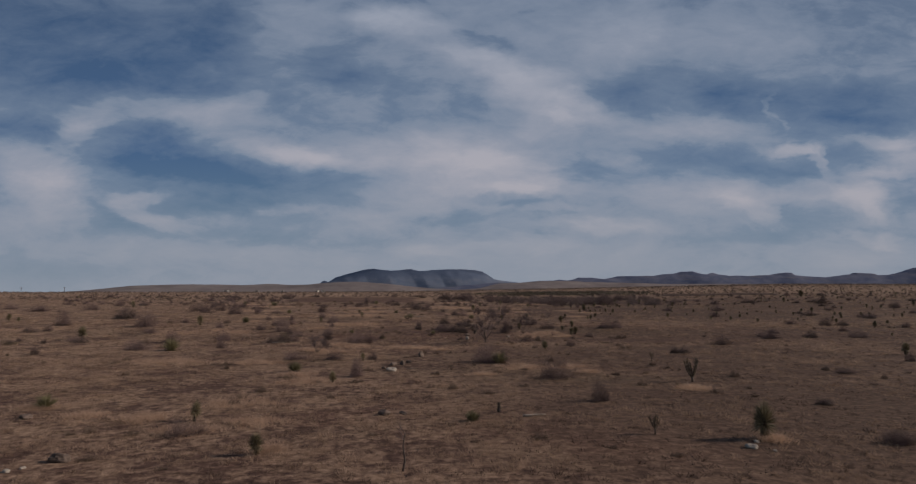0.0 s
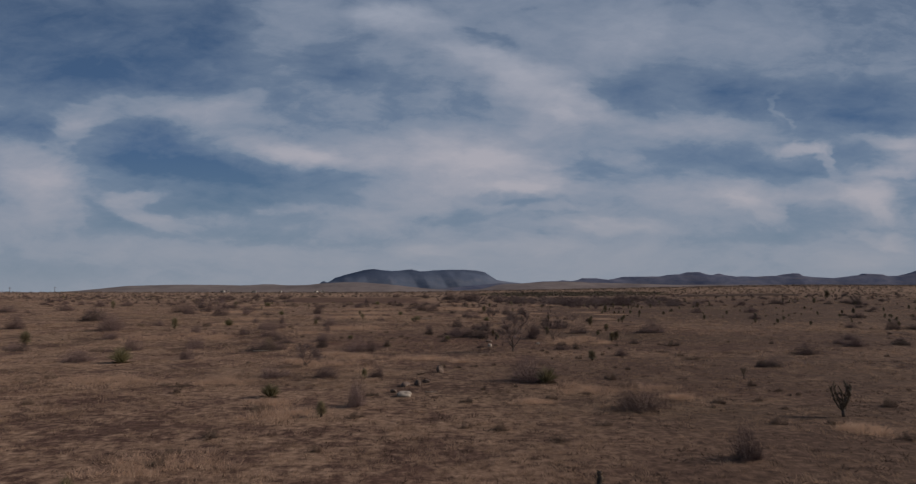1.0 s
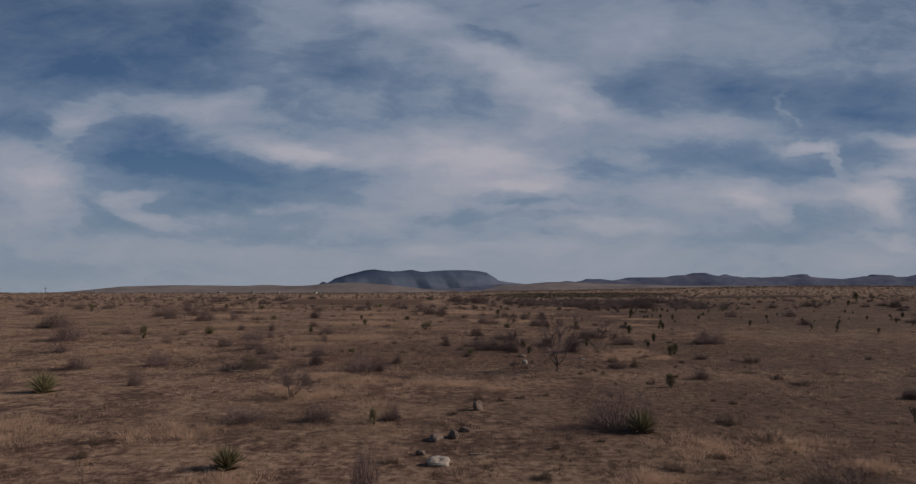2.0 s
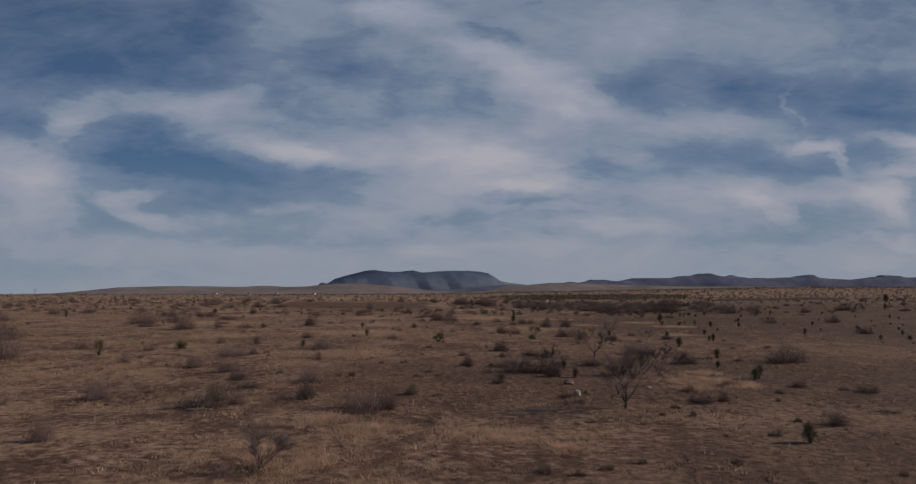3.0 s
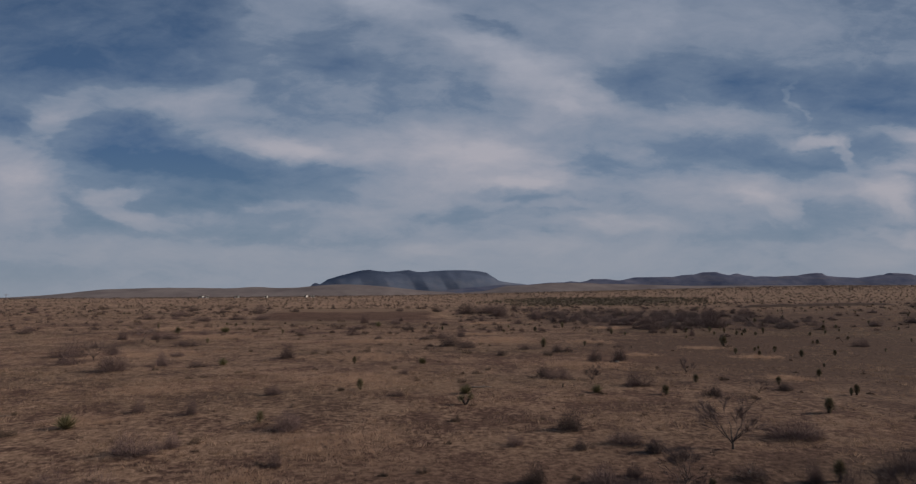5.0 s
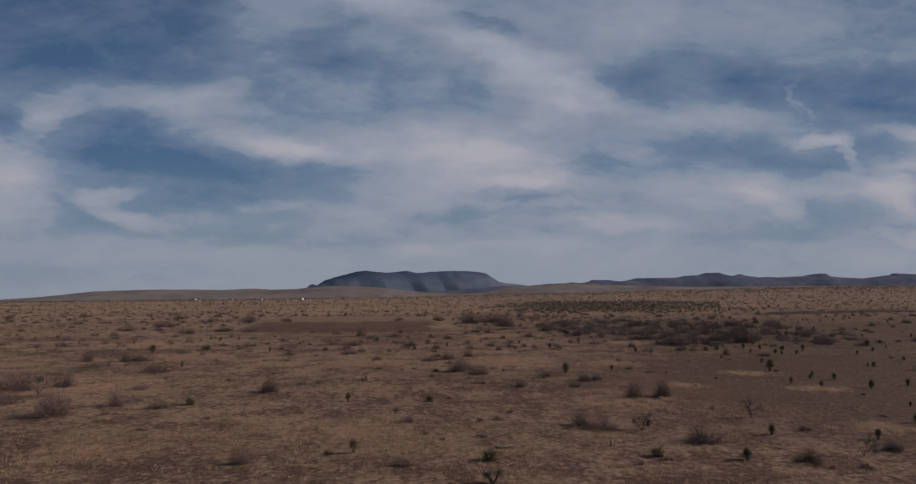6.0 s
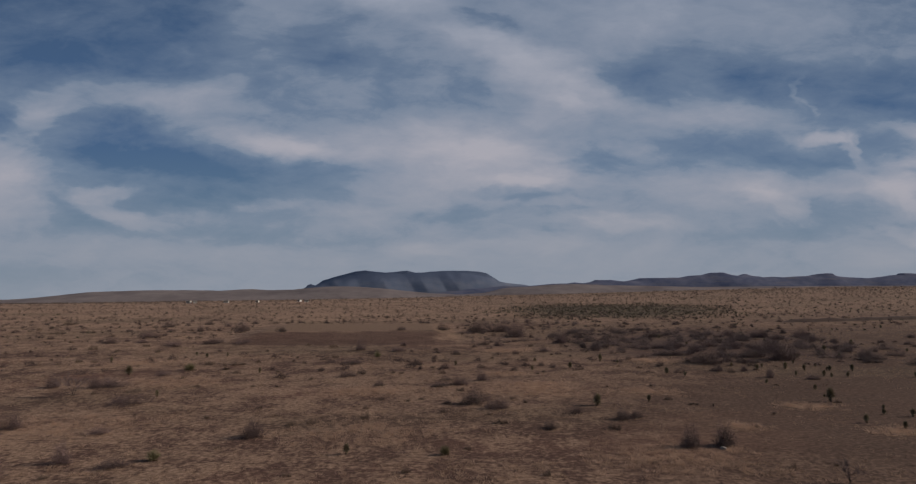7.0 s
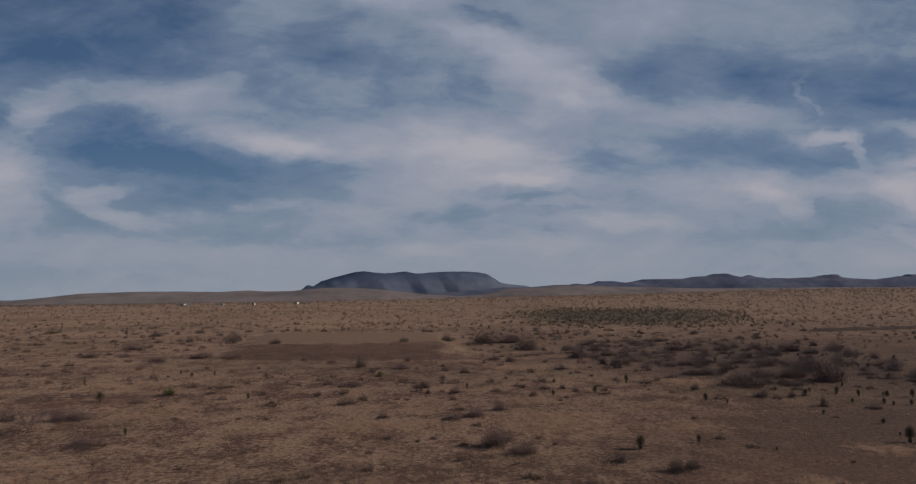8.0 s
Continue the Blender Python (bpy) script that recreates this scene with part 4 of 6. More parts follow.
# ---- the plants, by place and height ----
# places: x, y, height, width
YUCCA_SPOTS_A = [(-6.9, 27.5, 0.97, 0.00), (14.7, 30.0, 1.81, 0.00), (-11.8, 34.7, 1.10, 0.00), (-7.1, 49.4, 0.89, 0.00), (-6.3, 62.9, 0.82, 0.00), (48.6, 68.6, 1.43, 0.00), (12.5, 75.5, 1.09, 0.00), (-45.5, 90.6, 1.91, 0.00),
    (63.9, 92.8, 0.54, 0.00), (19.5, 95.5, 1.21, 0.00), (20.3, 96.7, 1.28, 0.00), (6.1, 97.5, 0.83, 0.00), (6.0, 102.1, 0.85, 0.00), (19.6, 102.5, 0.75, 0.00), (13.2, 103.6, 1.21, 0.00), (22.4, 109.2, 1.13, 0.00),
    (-37.2, 110.9, 1.79, 0.00), (73.5, 111.0, 1.29, 0.00), (-19.1, 117.9, 0.93, 0.00), (-70.2, 118.6, 0.86, 0.00), (22.7, 120.2, 1.32, 0.00), (-73.9, 122.0, 1.35, 0.00), (29.2, 127.7, 0.80, 0.00), (13.2, 128.5, 0.98, 0.00)]
YUCCA_SPOTS_B = [(-13.4, 130.8, 1.09, 0.00), (18.9, 136.2, 0.92, 0.00), (49.6, 142.4, 1.09, 0.00), (-16.3, 153.0, 1.01, 0.00), (42.3, 158.7, 1.20, 0.00), (102.0, 158.9, 0.83, 0.00), (48.2, 160.9, 0.89, 0.00), (10.3, 174.1, 1.62, 0.00),
    (39.2, 175.6, 1.87, 0.00), (100.1, 176.7, 1.43, 0.00), (17.3, 176.7, 0.91, 0.00), (40.2, 178.5, 0.50, 0.00), (56.4, 179.2, 0.99, 0.00), (-43.2, 183.0, 1.01, 0.00), (42.5, 184.4, 0.82, 0.00), (113.8, 185.7, 1.08, 0.00),
    (-82.0, 190.1, 2.21, 0.00), (38.8, 190.1, 0.66, 0.00), (125.9, 193.3, 1.35, 0.00), (51.2, 194.7, 0.77, 0.00), (46.7, 196.5, 0.79, 0.00), (29.9, 197.6, 0.79, 0.00), (28.1, 200.2, 1.14, 0.00), (58.2, 200.6, 1.24, 0.00)]
YUCCA_SPOTS_C = [(54.9, 201.3, 1.00, 0.00), (50.9, 201.5, 1.08, 0.00), (43.5, 202.2, 1.08, 0.00), (48.6, 203.1, 1.27, 0.00), (147.4, 203.7, 1.78, 0.00), (-55.5, 203.9, 1.61, 0.00), (73.1, 205.5, 1.29, 0.00), (-35.9, 205.9, 1.00, 0.00),
    (7.9, 206.1, 0.85, 0.00), (41.3, 206.5, 0.78, 0.00), (14.4, 207.7, 1.22, 0.00), (53.5, 209.4, 0.72, 0.00), (-4.3, 212.5, 0.99, 0.00), (23.9, 213.0, 0.64, 0.00), (21.5, 215.4, 1.50, 0.00), (10.1, 217.0, 0.76, 0.00),
    (-65.8, 221.0, 1.14, 0.00), (117.8, 224.6, 1.95, 0.00), (69.4, 226.8, 1.27, 0.00), (111.9, 228.1, 1.00, 0.00), (-51.3, 228.5, 0.92, 0.00), (-47.7, 229.6, 0.82, 0.00), (-54.4, 232.2, 0.84, 0.00), (158.1, 232.9, 1.36, 0.00)]
YUCCA_SPOTS_D = [(81.4, 236.7, 1.15, 0.00), (147.6, 267.7, 3.09, 0.00), (200.7, 287.9, 1.68, 0.00), (-152.9, 300.7, 1.35, 0.00), (158.7, 312.1, 1.19, 0.00)]
YUCCA_SPOTS = YUCCA_SPOTS_A + YUCCA_SPOTS_B + YUCCA_SPOTS_C + YUCCA_SPOTS_D
FORKED_YUCCA_SPOTS = [(-4.5, 123.6, 1.25, 1.02)]
TUFT_YUCCA_SPOTS = [(2.0, 34.2, 0.52, 0.00), (-21.2, 38.6, 0.71, 0.00), (-10.9, 55.0, 0.76, 0.92), (6.0, 61.2, 0.99, 0.86), (-27.5, 73.2, 1.18, 0.00), (0.1, 96.5, 0.54, 0.63), (-11.5, 98.1, 0.45, 0.97), (-31.5, 116.7, 0.90, 0.75),
    (-4.2, 128.6, 0.77, 0.54), (7.4, 129.5, 0.72, 0.80), (-31.6, 151.8, 0.80, 1.09), (-8.1, 152.3, 0.71, 1.53), (-48.0, 209.1, 1.11, 1.28), (-18.6, 226.3, 1.01, 1.32)]
STUMP_SPOTS = [(3.6, 36.9, 0.69, 0.00), (6.0, 97.4, 0.97, 0.00), (6.4, 103.3, 0.56, 0.00), (5.0, 132.6, 0.51, 0.00), (23.7, 173.1, 0.52, 0.00)]
SHRUB_SPOTS_A = [(20.0, 28.8, 0.65, 1.25), (-11.5, 31.5, 0.58, 1.18), (-10.6, 31.7, 0.48, 0.93), (9.9, 40.4, 1.21, 1.21), (9.6, 51.0, 1.40, 1.96), (-5.6, 52.3, 1.37, 1.30), (32.9, 53.4, 0.46, 1.60), (5.1, 61.7, 1.67, 2.50),
    (-9.0, 63.7, 0.87, 2.08), (-5.6, 63.9, 0.87, 1.05), (-13.0, 63.9, 0.76, 2.08), (-23.1, 76.3, 1.12, 1.26), (16.1, 79.6, 0.77, 1.30), (-9.2, 85.1, 1.32, 2.61), (-8.0, 85.3, 1.19, 1.47), (12.0, 86.8, 0.67, 1.33),
    (-17.7, 87.2, 1.09, 1.09), (-32.8, 87.7, 1.47, 2.06), (-27.1, 89.5, 1.22, 1.90), (57.2, 89.6, 1.04, 1.87), (21.4, 92.9, 0.51, 1.28), (16.6, 93.7, 0.38, 1.34), (-13.9, 95.3, 1.30, 1.74), (10.8, 98.9, 2.10, 1.52)]
SHRUB_SPOTS_B = [(1.6, 100.4, 1.21, 2.42), (-22.0, 100.8, 1.76, 1.54), (62.3, 101.4, 0.88, 1.53), (-56.2, 102.3, 0.85, 1.48), (-25.2, 103.4, 1.16, 1.47), (11.8, 103.6, 1.01, 0.88), (1.3, 103.8, 0.88, 2.00), (17.9, 105.1, 1.17, 1.92),
    (3.2, 105.2, 0.62, 1.07), (-32.4, 105.5, 1.01, 1.29), (27.5, 106.0, 1.71, 2.82), (-15.7, 107.5, 0.94, 0.94), (-44.9, 108.6, 2.43, 3.76), (-24.3, 109.9, 1.24, 2.13), (-22.7, 111.3, 0.91, 1.19), (-59.3, 111.7, 2.48, 2.48),
    (-2.3, 111.7, 0.65, 0.93), (79.7, 111.8, 0.91, 1.95), (4.8, 111.9, 0.66, 2.36), (15.8, 112.0, 1.33, 2.66), (-16.6, 115.6, 1.24, 2.57), (-41.3, 116.1, 0.88, 1.37), (69.1, 117.5, 1.70, 1.77), (-24.8, 120.7, 1.18, 1.07)]
SHRUB_SPOTS_C = [(-28.9, 121.9, 0.98, 0.98), (-10.1, 127.4, 0.60, 0.97), (-20.6, 128.6, 0.91, 1.45), (12.1, 133.5, 1.31, 2.71), (6.0, 138.9, 1.20, 2.30), (-9.9, 141.6, 0.60, 1.09), (-42.1, 146.7, 2.21, 3.58), (96.2, 147.0, 1.20, 3.42),
    (-33.9, 149.6, 0.67, 3.44), (-38.3, 151.1, 1.70, 1.47), (-49.5, 152.9, 1.84, 2.31), (-25.5, 160.2, 1.62, 2.73), (-40.5, 162.0, 0.66, 2.11), (-54.7, 162.2, 2.62, 3.40), (-92.3, 163.5, 1.64, 5.45), (-50.1, 164.7, 1.76, 2.03),
    (6.5, 169.2, 0.89, 1.33), (-84.5, 171.3, 1.72, 4.77), (-1.7, 172.2, 1.23, 2.90), (60.8, 174.7, 1.37, 2.05), (-106.9, 177.4, 1.48, 3.94), (75.5, 178.4, 1.77, 2.55), (-44.2, 178.5, 1.06, 3.67), (-4.6, 190.9, 1.07, 2.58)]
SHRUB_SPOTS_D = [(-54.9, 191.4, 1.74, 1.53), (-52.7, 191.8, 1.26, 3.51), (-60.6, 191.9, 1.75, 2.24), (47.1, 192.9, 0.61, 2.27), (135.1, 193.9, 2.26, 2.49), (41.6, 194.8, 1.39, 1.31), (-1.5, 194.8, 1.50, 1.65), (-21.7, 200.4, 1.26, 2.05),
    (40.9, 201.3, 0.99, 1.32), (36.7, 201.8, 1.16, 2.07), (-50.1, 202.9, 0.96, 2.07), (-91.4, 203.8, 1.62, 3.25), (29.9, 208.4, 1.06, 1.32), (11.7, 208.6, 0.88, 0.79), (46.4, 210.3, 0.72, 1.99), (10.2, 211.0, 0.72, 1.25),
    (40.3, 211.1, 2.73, 4.73), (90.2, 213.8, 1.46, 3.65), (54.5, 214.4, 3.78, 5.29), (103.7, 221.2, 1.92, 2.88), (38.1, 223.3, 1.22, 3.24), (35.1, 223.7, 1.02, 3.25), (56.9, 224.3, 3.09, 4.33), (43.7, 228.7, 1.28, 3.83)]
SHRUB_SPOTS_E = [(53.5, 233.0, 1.77, 3.97), (51.0, 237.1, 1.59, 4.10), (43.1, 237.8, 1.37, 4.79), (-23.1, 239.6, 2.47, 1.91), (7.0, 246.2, 1.79, 1.79), (-14.5, 248.4, 0.96, 1.57), (21.7, 249.7, 3.08, 2.46), (-66.0, 252.1, 1.46, 4.37),
    (79.9, 253.3, 1.94, 4.65), (69.8, 254.1, 2.33, 4.65), (-51.9, 254.9, 1.12, 3.73), (-58.0, 257.0, 1.26, 5.03), (64.6, 259.7, 1.61, 3.61), (-83.9, 259.9, 1.53, 4.07), (13.9, 267.4, 3.45, 6.35), (-81.2, 275.8, 1.83, 5.07),
    (-16.0, 278.0, 1.17, 2.04), (11.2, 286.4, 2.78, 7.09)]
SHRUB_SPOTS = SHRUB_SPOTS_A + SHRUB_SPOTS_B + SHRUB_SPOTS_C + SHRUB_SPOTS_D + SHRUB_SPOTS_E
OPEN_SHRUB_SPOTS = [(-12.0, 71.4, 1.85, 1.97), (5.6, 104.1, 1.70, 1.46), (9.1, 138.0, 1.56, 2.74)]
PALE_SHRUB_SPOTS = [(-13.2, 27.0, 0.27, 0.89)]
BUSH_SPOTS_A = [(22.8, 39.0, 0.47, 1.01), (44.1, 61.8, 0.90, 0.79), (-38.9, 68.8, 0.84, 1.37), (26.1, 70.2, 0.74, 1.65), (25.1, 70.2, 0.66, 1.03), (-46.5, 83.9, 0.70, 0.74), (-19.4, 86.2, 0.99, 2.84), (-13.5, 88.7, 1.21, 1.97),
    (3.7, 89.4, 0.47, 0.86), (-18.2, 92.9, 0.62, 2.06), (-0.4, 94.8, 0.52, 0.96), (-20.0, 97.0, 0.81, 1.79), (4.6, 98.1, 1.16, 1.86), (3.7, 100.1, 1.45, 2.89), (-2.1, 104.2, 1.13, 1.29), (9.0, 104.3, 0.73, 2.03),
    (26.3, 105.8, 0.51, 1.70), (5.9, 109.4, 0.90, 1.53), (1.7, 110.8, 0.55, 1.20), (15.9, 112.7, 0.48, 1.73), (2.2, 115.3, 1.50, 1.70), (32.2, 119.0, 0.38, 1.19), (-54.7, 124.8, 2.09, 6.41), (17.2, 127.8, 1.01, 1.64)]
BUSH_SPOTS_B = [(24.9, 130.9, 0.67, 1.51), (4.5, 139.9, 1.27, 1.46), (13.3, 153.8, 1.83, 1.95), (16.1, 153.9, 1.96, 2.70), (2.5, 161.8, 0.81, 1.49), (10.9, 166.0, 1.14, 1.93), (12.8, 166.9, 0.87, 1.30), (-3.7, 176.4, 2.01, 3.31),
    (-7.2, 176.5, 0.47, 1.30), (-7.6, 189.6, 0.70, 2.53), (-16.0, 190.8, 0.64, 1.70), (-52.8, 192.5, 0.85, 1.70), (-6.6, 195.3, 0.45, 1.81), (-10.4, 208.1, 0.69, 0.95), (-11.3, 213.1, 1.26, 2.35), (125.1, 214.3, 3.11, 3.98),
    (-22.0, 215.2, 0.92, 3.67), (50.7, 218.8, 1.77, 4.12), (24.5, 239.5, 1.60, 2.29), (71.3, 248.8, 1.50, 3.37), (56.8, 257.6, 1.18, 3.55), (46.2, 261.7, 1.89, 5.66), (28.8, 262.6, 1.35, 3.50), (80.5, 263.3, 1.38, 2.20)]
BUSH_SPOTS_C = [(-46.9, 276.4, 1.29, 3.15), (-4.7, 285.2, 1.98, 4.12), (4.5, 286.2, 4.15, 5.54), (-62.3, 295.3, 2.85, 4.76), (-74.1, 296.0, 1.59, 3.49), (53.4, 306.7, 1.39, 1.56), (-89.5, 314.1, 1.73, 4.51), (-80.4, 323.9, 1.46, 2.91)]
BUSH_SPOTS = BUSH_SPOTS_A + BUSH_SPOTS_B + BUSH_SPOTS_C
OLIVE_BUSH_SPOTS = [(-49.4, 81.3, 0.81, 2.34), (13.6, 87.7, 1.06, 0.83), (-18.9, 88.0, 1.85, 2.03), (-6.6, 90.7, 1.07, 1.03)]
LOW_SPOTS_A = [(-9.8, 25.4, 0.17, 0.46), (9.7, 26.9, 0.23, 0.58), (-7.8, 28.1, 0.19, 0.47), (7.5, 28.2, 0.14, 0.60), (20.1, 29.0, 0.55, 1.51), (1.9, 29.5, 0.15, 0.50), (14.7, 29.5, 0.15, 0.51), (4.9, 30.3, 0.21, 1.03),
    (-2.6, 31.1, 0.21, 0.66), (-13.5, 31.5, 0.26, 0.66), (-16.3, 31.6, 0.24, 0.66), (-15.7, 32.1, 0.29, 0.80), (-9.3, 33.6, 0.28, 0.70), (-11.4, 40.0, 0.27, 1.01), (-6.2, 42.0, 0.35, 0.71), (18.1, 43.4, 0.30, 0.75),
    (3.7, 43.7, 0.26, 1.12), (-0.2, 46.6, 0.24, 0.79), (16.9, 46.7, 0.32, 1.01), (14.3, 46.8, 0.32, 1.21), (6.4, 46.8, 0.28, 1.00), (-5.5, 49.3, 0.31, 1.12), (17.0, 51.0, 0.20, 0.61), (-10.4, 51.2, 0.43, 1.73)]
LOW_SPOTS_B = [(13.2, 51.4, 0.25, 0.45), (23.0, 51.7, 0.67, 0.63), (0.4, 53.6, 0.31, 1.05), (16.9, 53.7, 0.27, 0.54), (20.4, 55.9, 0.26, 0.35), (7.6, 56.4, 0.29, 0.52), (20.0, 57.4, 0.30, 0.48), (-17.5, 58.8, 0.36, 1.20),
    (-18.5, 59.1, 0.24, 0.91), (10.9, 59.2, 0.50, 1.73), (19.3, 59.9, 0.45, 0.81), (11.1, 63.5, 0.56, 1.40), (-2.6, 65.7, 0.22, 1.10), (13.7, 68.9, 0.32, 0.64), (0.4, 70.4, 0.28, 0.81), (-0.9, 70.7, 0.57, 0.91),
    (1.9, 71.1, 0.25, 0.83), (3.5, 72.0, 0.29, 0.53), (22.2, 76.4, 0.37, 2.79), (11.7, 77.0, 0.46, 0.86), (9.1, 77.1, 0.23, 0.40), (-7.0, 78.2, 0.29, 0.87), (-8.1, 78.5, 0.23, 0.47), (21.7, 79.4, 0.39, 1.08)]
LOW_SPOTS_C = [(-5.2, 81.4, 0.25, 0.80), (21.4, 83.2, 0.21, 2.05), (-35.8, 87.0, 0.73, 2.04), (17.0, 87.3, 0.30, 0.53), (11.8, 87.8, 0.53, 0.83), (25.0, 90.8, 0.61, 2.04), (5.4, 90.8, 0.32, 0.56), (12.9, 91.5, 0.49, 1.64),
    (24.0, 91.8, 0.33, 0.92), (10.7, 97.6, 0.37, 0.69), (-6.5, 97.6, 0.41, 1.03), (-36.2, 97.9, 0.45, 0.54), (17.4, 98.1, 0.29, 0.57), (-12.6, 98.4, 0.28, 0.56), (-8.1, 98.7, 0.28, 1.41), (1.6, 99.1, 0.25, 0.57),
    (-5.4, 100.6, 0.37, 1.18), (-0.7, 100.7, 0.37, 1.12), (-28.1, 103.8, 0.40, 0.60), (0.0, 104.9, 0.41, 0.57), (-9.8, 105.5, 0.33, 0.66), (-7.7, 106.2, 0.42, 0.83), (23.5, 106.9, 0.35, 1.30), (-16.7, 107.6, 0.34, 0.68)]
LOW_SPOTS_D = [(27.3, 109.0, 0.27, 0.91), (-32.5, 109.0, 0.43, 0.69), (-6.2, 111.9, 0.28, 0.47), (-21.5, 112.3, 0.56, 0.56), (-13.7, 113.7, 0.29, 0.67), (-34.0, 114.6, 0.72, 1.25), (-5.4, 117.9, 0.52, 1.04), (27.8, 118.0, 0.32, 0.64),
    (0.6, 118.4, 0.31, 0.63), (8.4, 119.8, 0.27, 0.65), (-37.4, 121.2, 0.43, 0.54), (17.7, 126.2, 0.30, 0.60), (20.1, 126.4, 0.38, 0.98), (5.5, 127.3, 0.30, 0.53), (-14.2, 128.6, 0.23, 0.46), (-33.7, 131.0, 0.24, 0.55),
    (-15.9, 134.2, 0.34, 0.86), (-4.2, 135.6, 0.45, 1.07), (-8.6, 136.8, 0.41, 0.73), (22.2, 137.6, 0.48, 1.24), (-31.4, 139.7, 0.33, 0.94), (-30.1, 140.4, 0.38, 1.05), (-2.3, 142.3, 0.51, 1.31), (-27.7, 143.8, 0.30, 1.52)]
LOW_SPOTS_E = [(-0.6, 145.7, 0.54, 0.59), (-37.4, 146.8, 0.32, 1.06), (-11.1, 147.0, 0.43, 1.08), (18.8, 147.0, 0.44, 0.67), (-27.6, 155.8, 0.31, 0.73), (8.8, 161.3, 0.67, 1.62), (23.0, 161.6, 0.41, 0.95), (-2.1, 164.6, 0.56, 1.81),
    (-22.9, 165.1, 0.55, 1.80), (-21.3, 166.0, 0.63, 1.12), (-15.8, 167.8, 0.86, 1.44), (-7.6, 170.6, 0.60, 0.90), (-16.4, 173.8, 0.45, 0.96), (22.0, 174.5, 0.29, 1.88), (20.1, 178.1, 0.62, 1.36), (1.2, 179.1, 0.37, 1.36),
    (-10.2, 179.7, 0.37, 0.93), (-15.0, 180.2, 0.37, 0.93), (-4.7, 185.7, 0.54, 1.74), (-52.4, 186.2, 0.52, 0.92), (-47.4, 187.5, 0.67, 2.67), (-30.1, 191.1, 0.35, 0.85), (-33.5, 191.5, 0.35, 0.99), (-41.0, 191.6, 0.35, 1.55)]
LOW_SPOTS_F = [(-26.4, 198.1, 0.54, 1.15), (-45.9, 199.9, 0.54, 1.24), (-31.8, 202.2, 0.40, 1.76), (-7.0, 202.9, 0.82, 1.06), (-19.3, 203.0, 0.49, 1.06), (-13.3, 203.2, 0.41, 0.98), (-14.7, 203.5, 0.66, 0.90), (-39.6, 205.4, 0.66, 2.14),
    (-33.4, 206.8, 0.50, 1.09), (-8.2, 209.4, 0.52, 1.14), (-42.5, 210.0, 0.86, 1.38), (-58.3, 214.4, 0.54, 0.71), (-42.3, 215.8, 0.91, 2.74), (-41.2, 216.2, 0.46, 1.28), (-30.9, 216.7, 0.65, 1.02), (-47.3, 217.0, 0.74, 2.03),
    (-73.4, 217.7, 0.55, 1.10), (27.4, 217.8, 0.77, 1.06), (-39.3, 219.4, 0.57, 1.51), (5.5, 220.0, 0.39, 1.16), (-69.1, 221.2, 0.66, 1.70), (-71.8, 221.9, 0.76, 1.90), (-78.4, 225.0, 0.58, 0.78), (-57.2, 225.1, 0.49, 1.28)]
LOW_SPOTS_G = [(-33.7, 225.8, 0.50, 0.90), (-26.6, 226.5, 0.71, 1.52), (-64.2, 238.8, 0.77, 2.20), (29.3, 240.0, 1.15, 1.84), (-72.9, 240.2, 0.66, 1.99), (-22.6, 240.8, 0.57, 1.02), (13.7, 243.6, 0.71, 1.65), (-80.3, 245.4, 0.92, 2.99),
    (-29.4, 247.7, 0.95, 3.10), (-71.8, 251.7, 0.72, 1.93), (-36.0, 251.8, 0.73, 1.96), (-93.6, 261.9, 0.64, 1.54), (-91.7, 279.1, 1.15, 1.72), (-111.1, 289.1, 0.91, 4.53), (-102.5, 291.9, 1.23, 1.54), (-123.4, 302.8, 0.97, 2.59),
    (-128.5, 328.9, 1.47, 6.64)]
LOW_SPOTS = LOW_SPOTS_A + LOW_SPOTS_B + LOW_SPOTS_C + LOW_SPOTS_D + LOW_SPOTS_E + LOW_SPOTS_F + LOW_SPOTS_G
TREE_SPOTS = [(6.6, 85.5, 3.57, 3.57), (13.0, 98.3, 2.70, 2.44), (10.6, 109.9, 3.01, 2.37), (21.9, 129.3, 1.46, 1.37), (20.5, 142.9, 1.77, 2.50), (-49.2, 157.4, 2.58, 3.20), (-54.5, 185.1, 2.89, 3.09), (68.5, 228.1, 3.21, 4.49)]
CHOLLA_SPOTS = [(10.1, 30.9, 0.95, 0.90), (18.7, 48.7, 1.76, 1.34), (20.5, 63.4, 0.88, 1.06)]
SAPLING_SPOTS = [(-1.0, 24.8, 1.79, 0.00)]
STONE_SPOTS = [(-14.1, 26.8, 0.35, 0.66), (-20.5, 35.6, 0.27, 0.65), (-2.5, 36.1, 0.31, 0.55), (-1.5, 36.4, 0.15, 0.43), (-4.0, 57.0, 0.23, 0.35), (-3.4, 59.5, 0.31, 0.69), (-2.6, 60.0, 0.38, 0.57), (-2.1, 61.2, 0.26, 0.46),
    (-1.1, 67.0, 0.60, 0.53), (4.9, 94.3, 0.35, 0.61)]
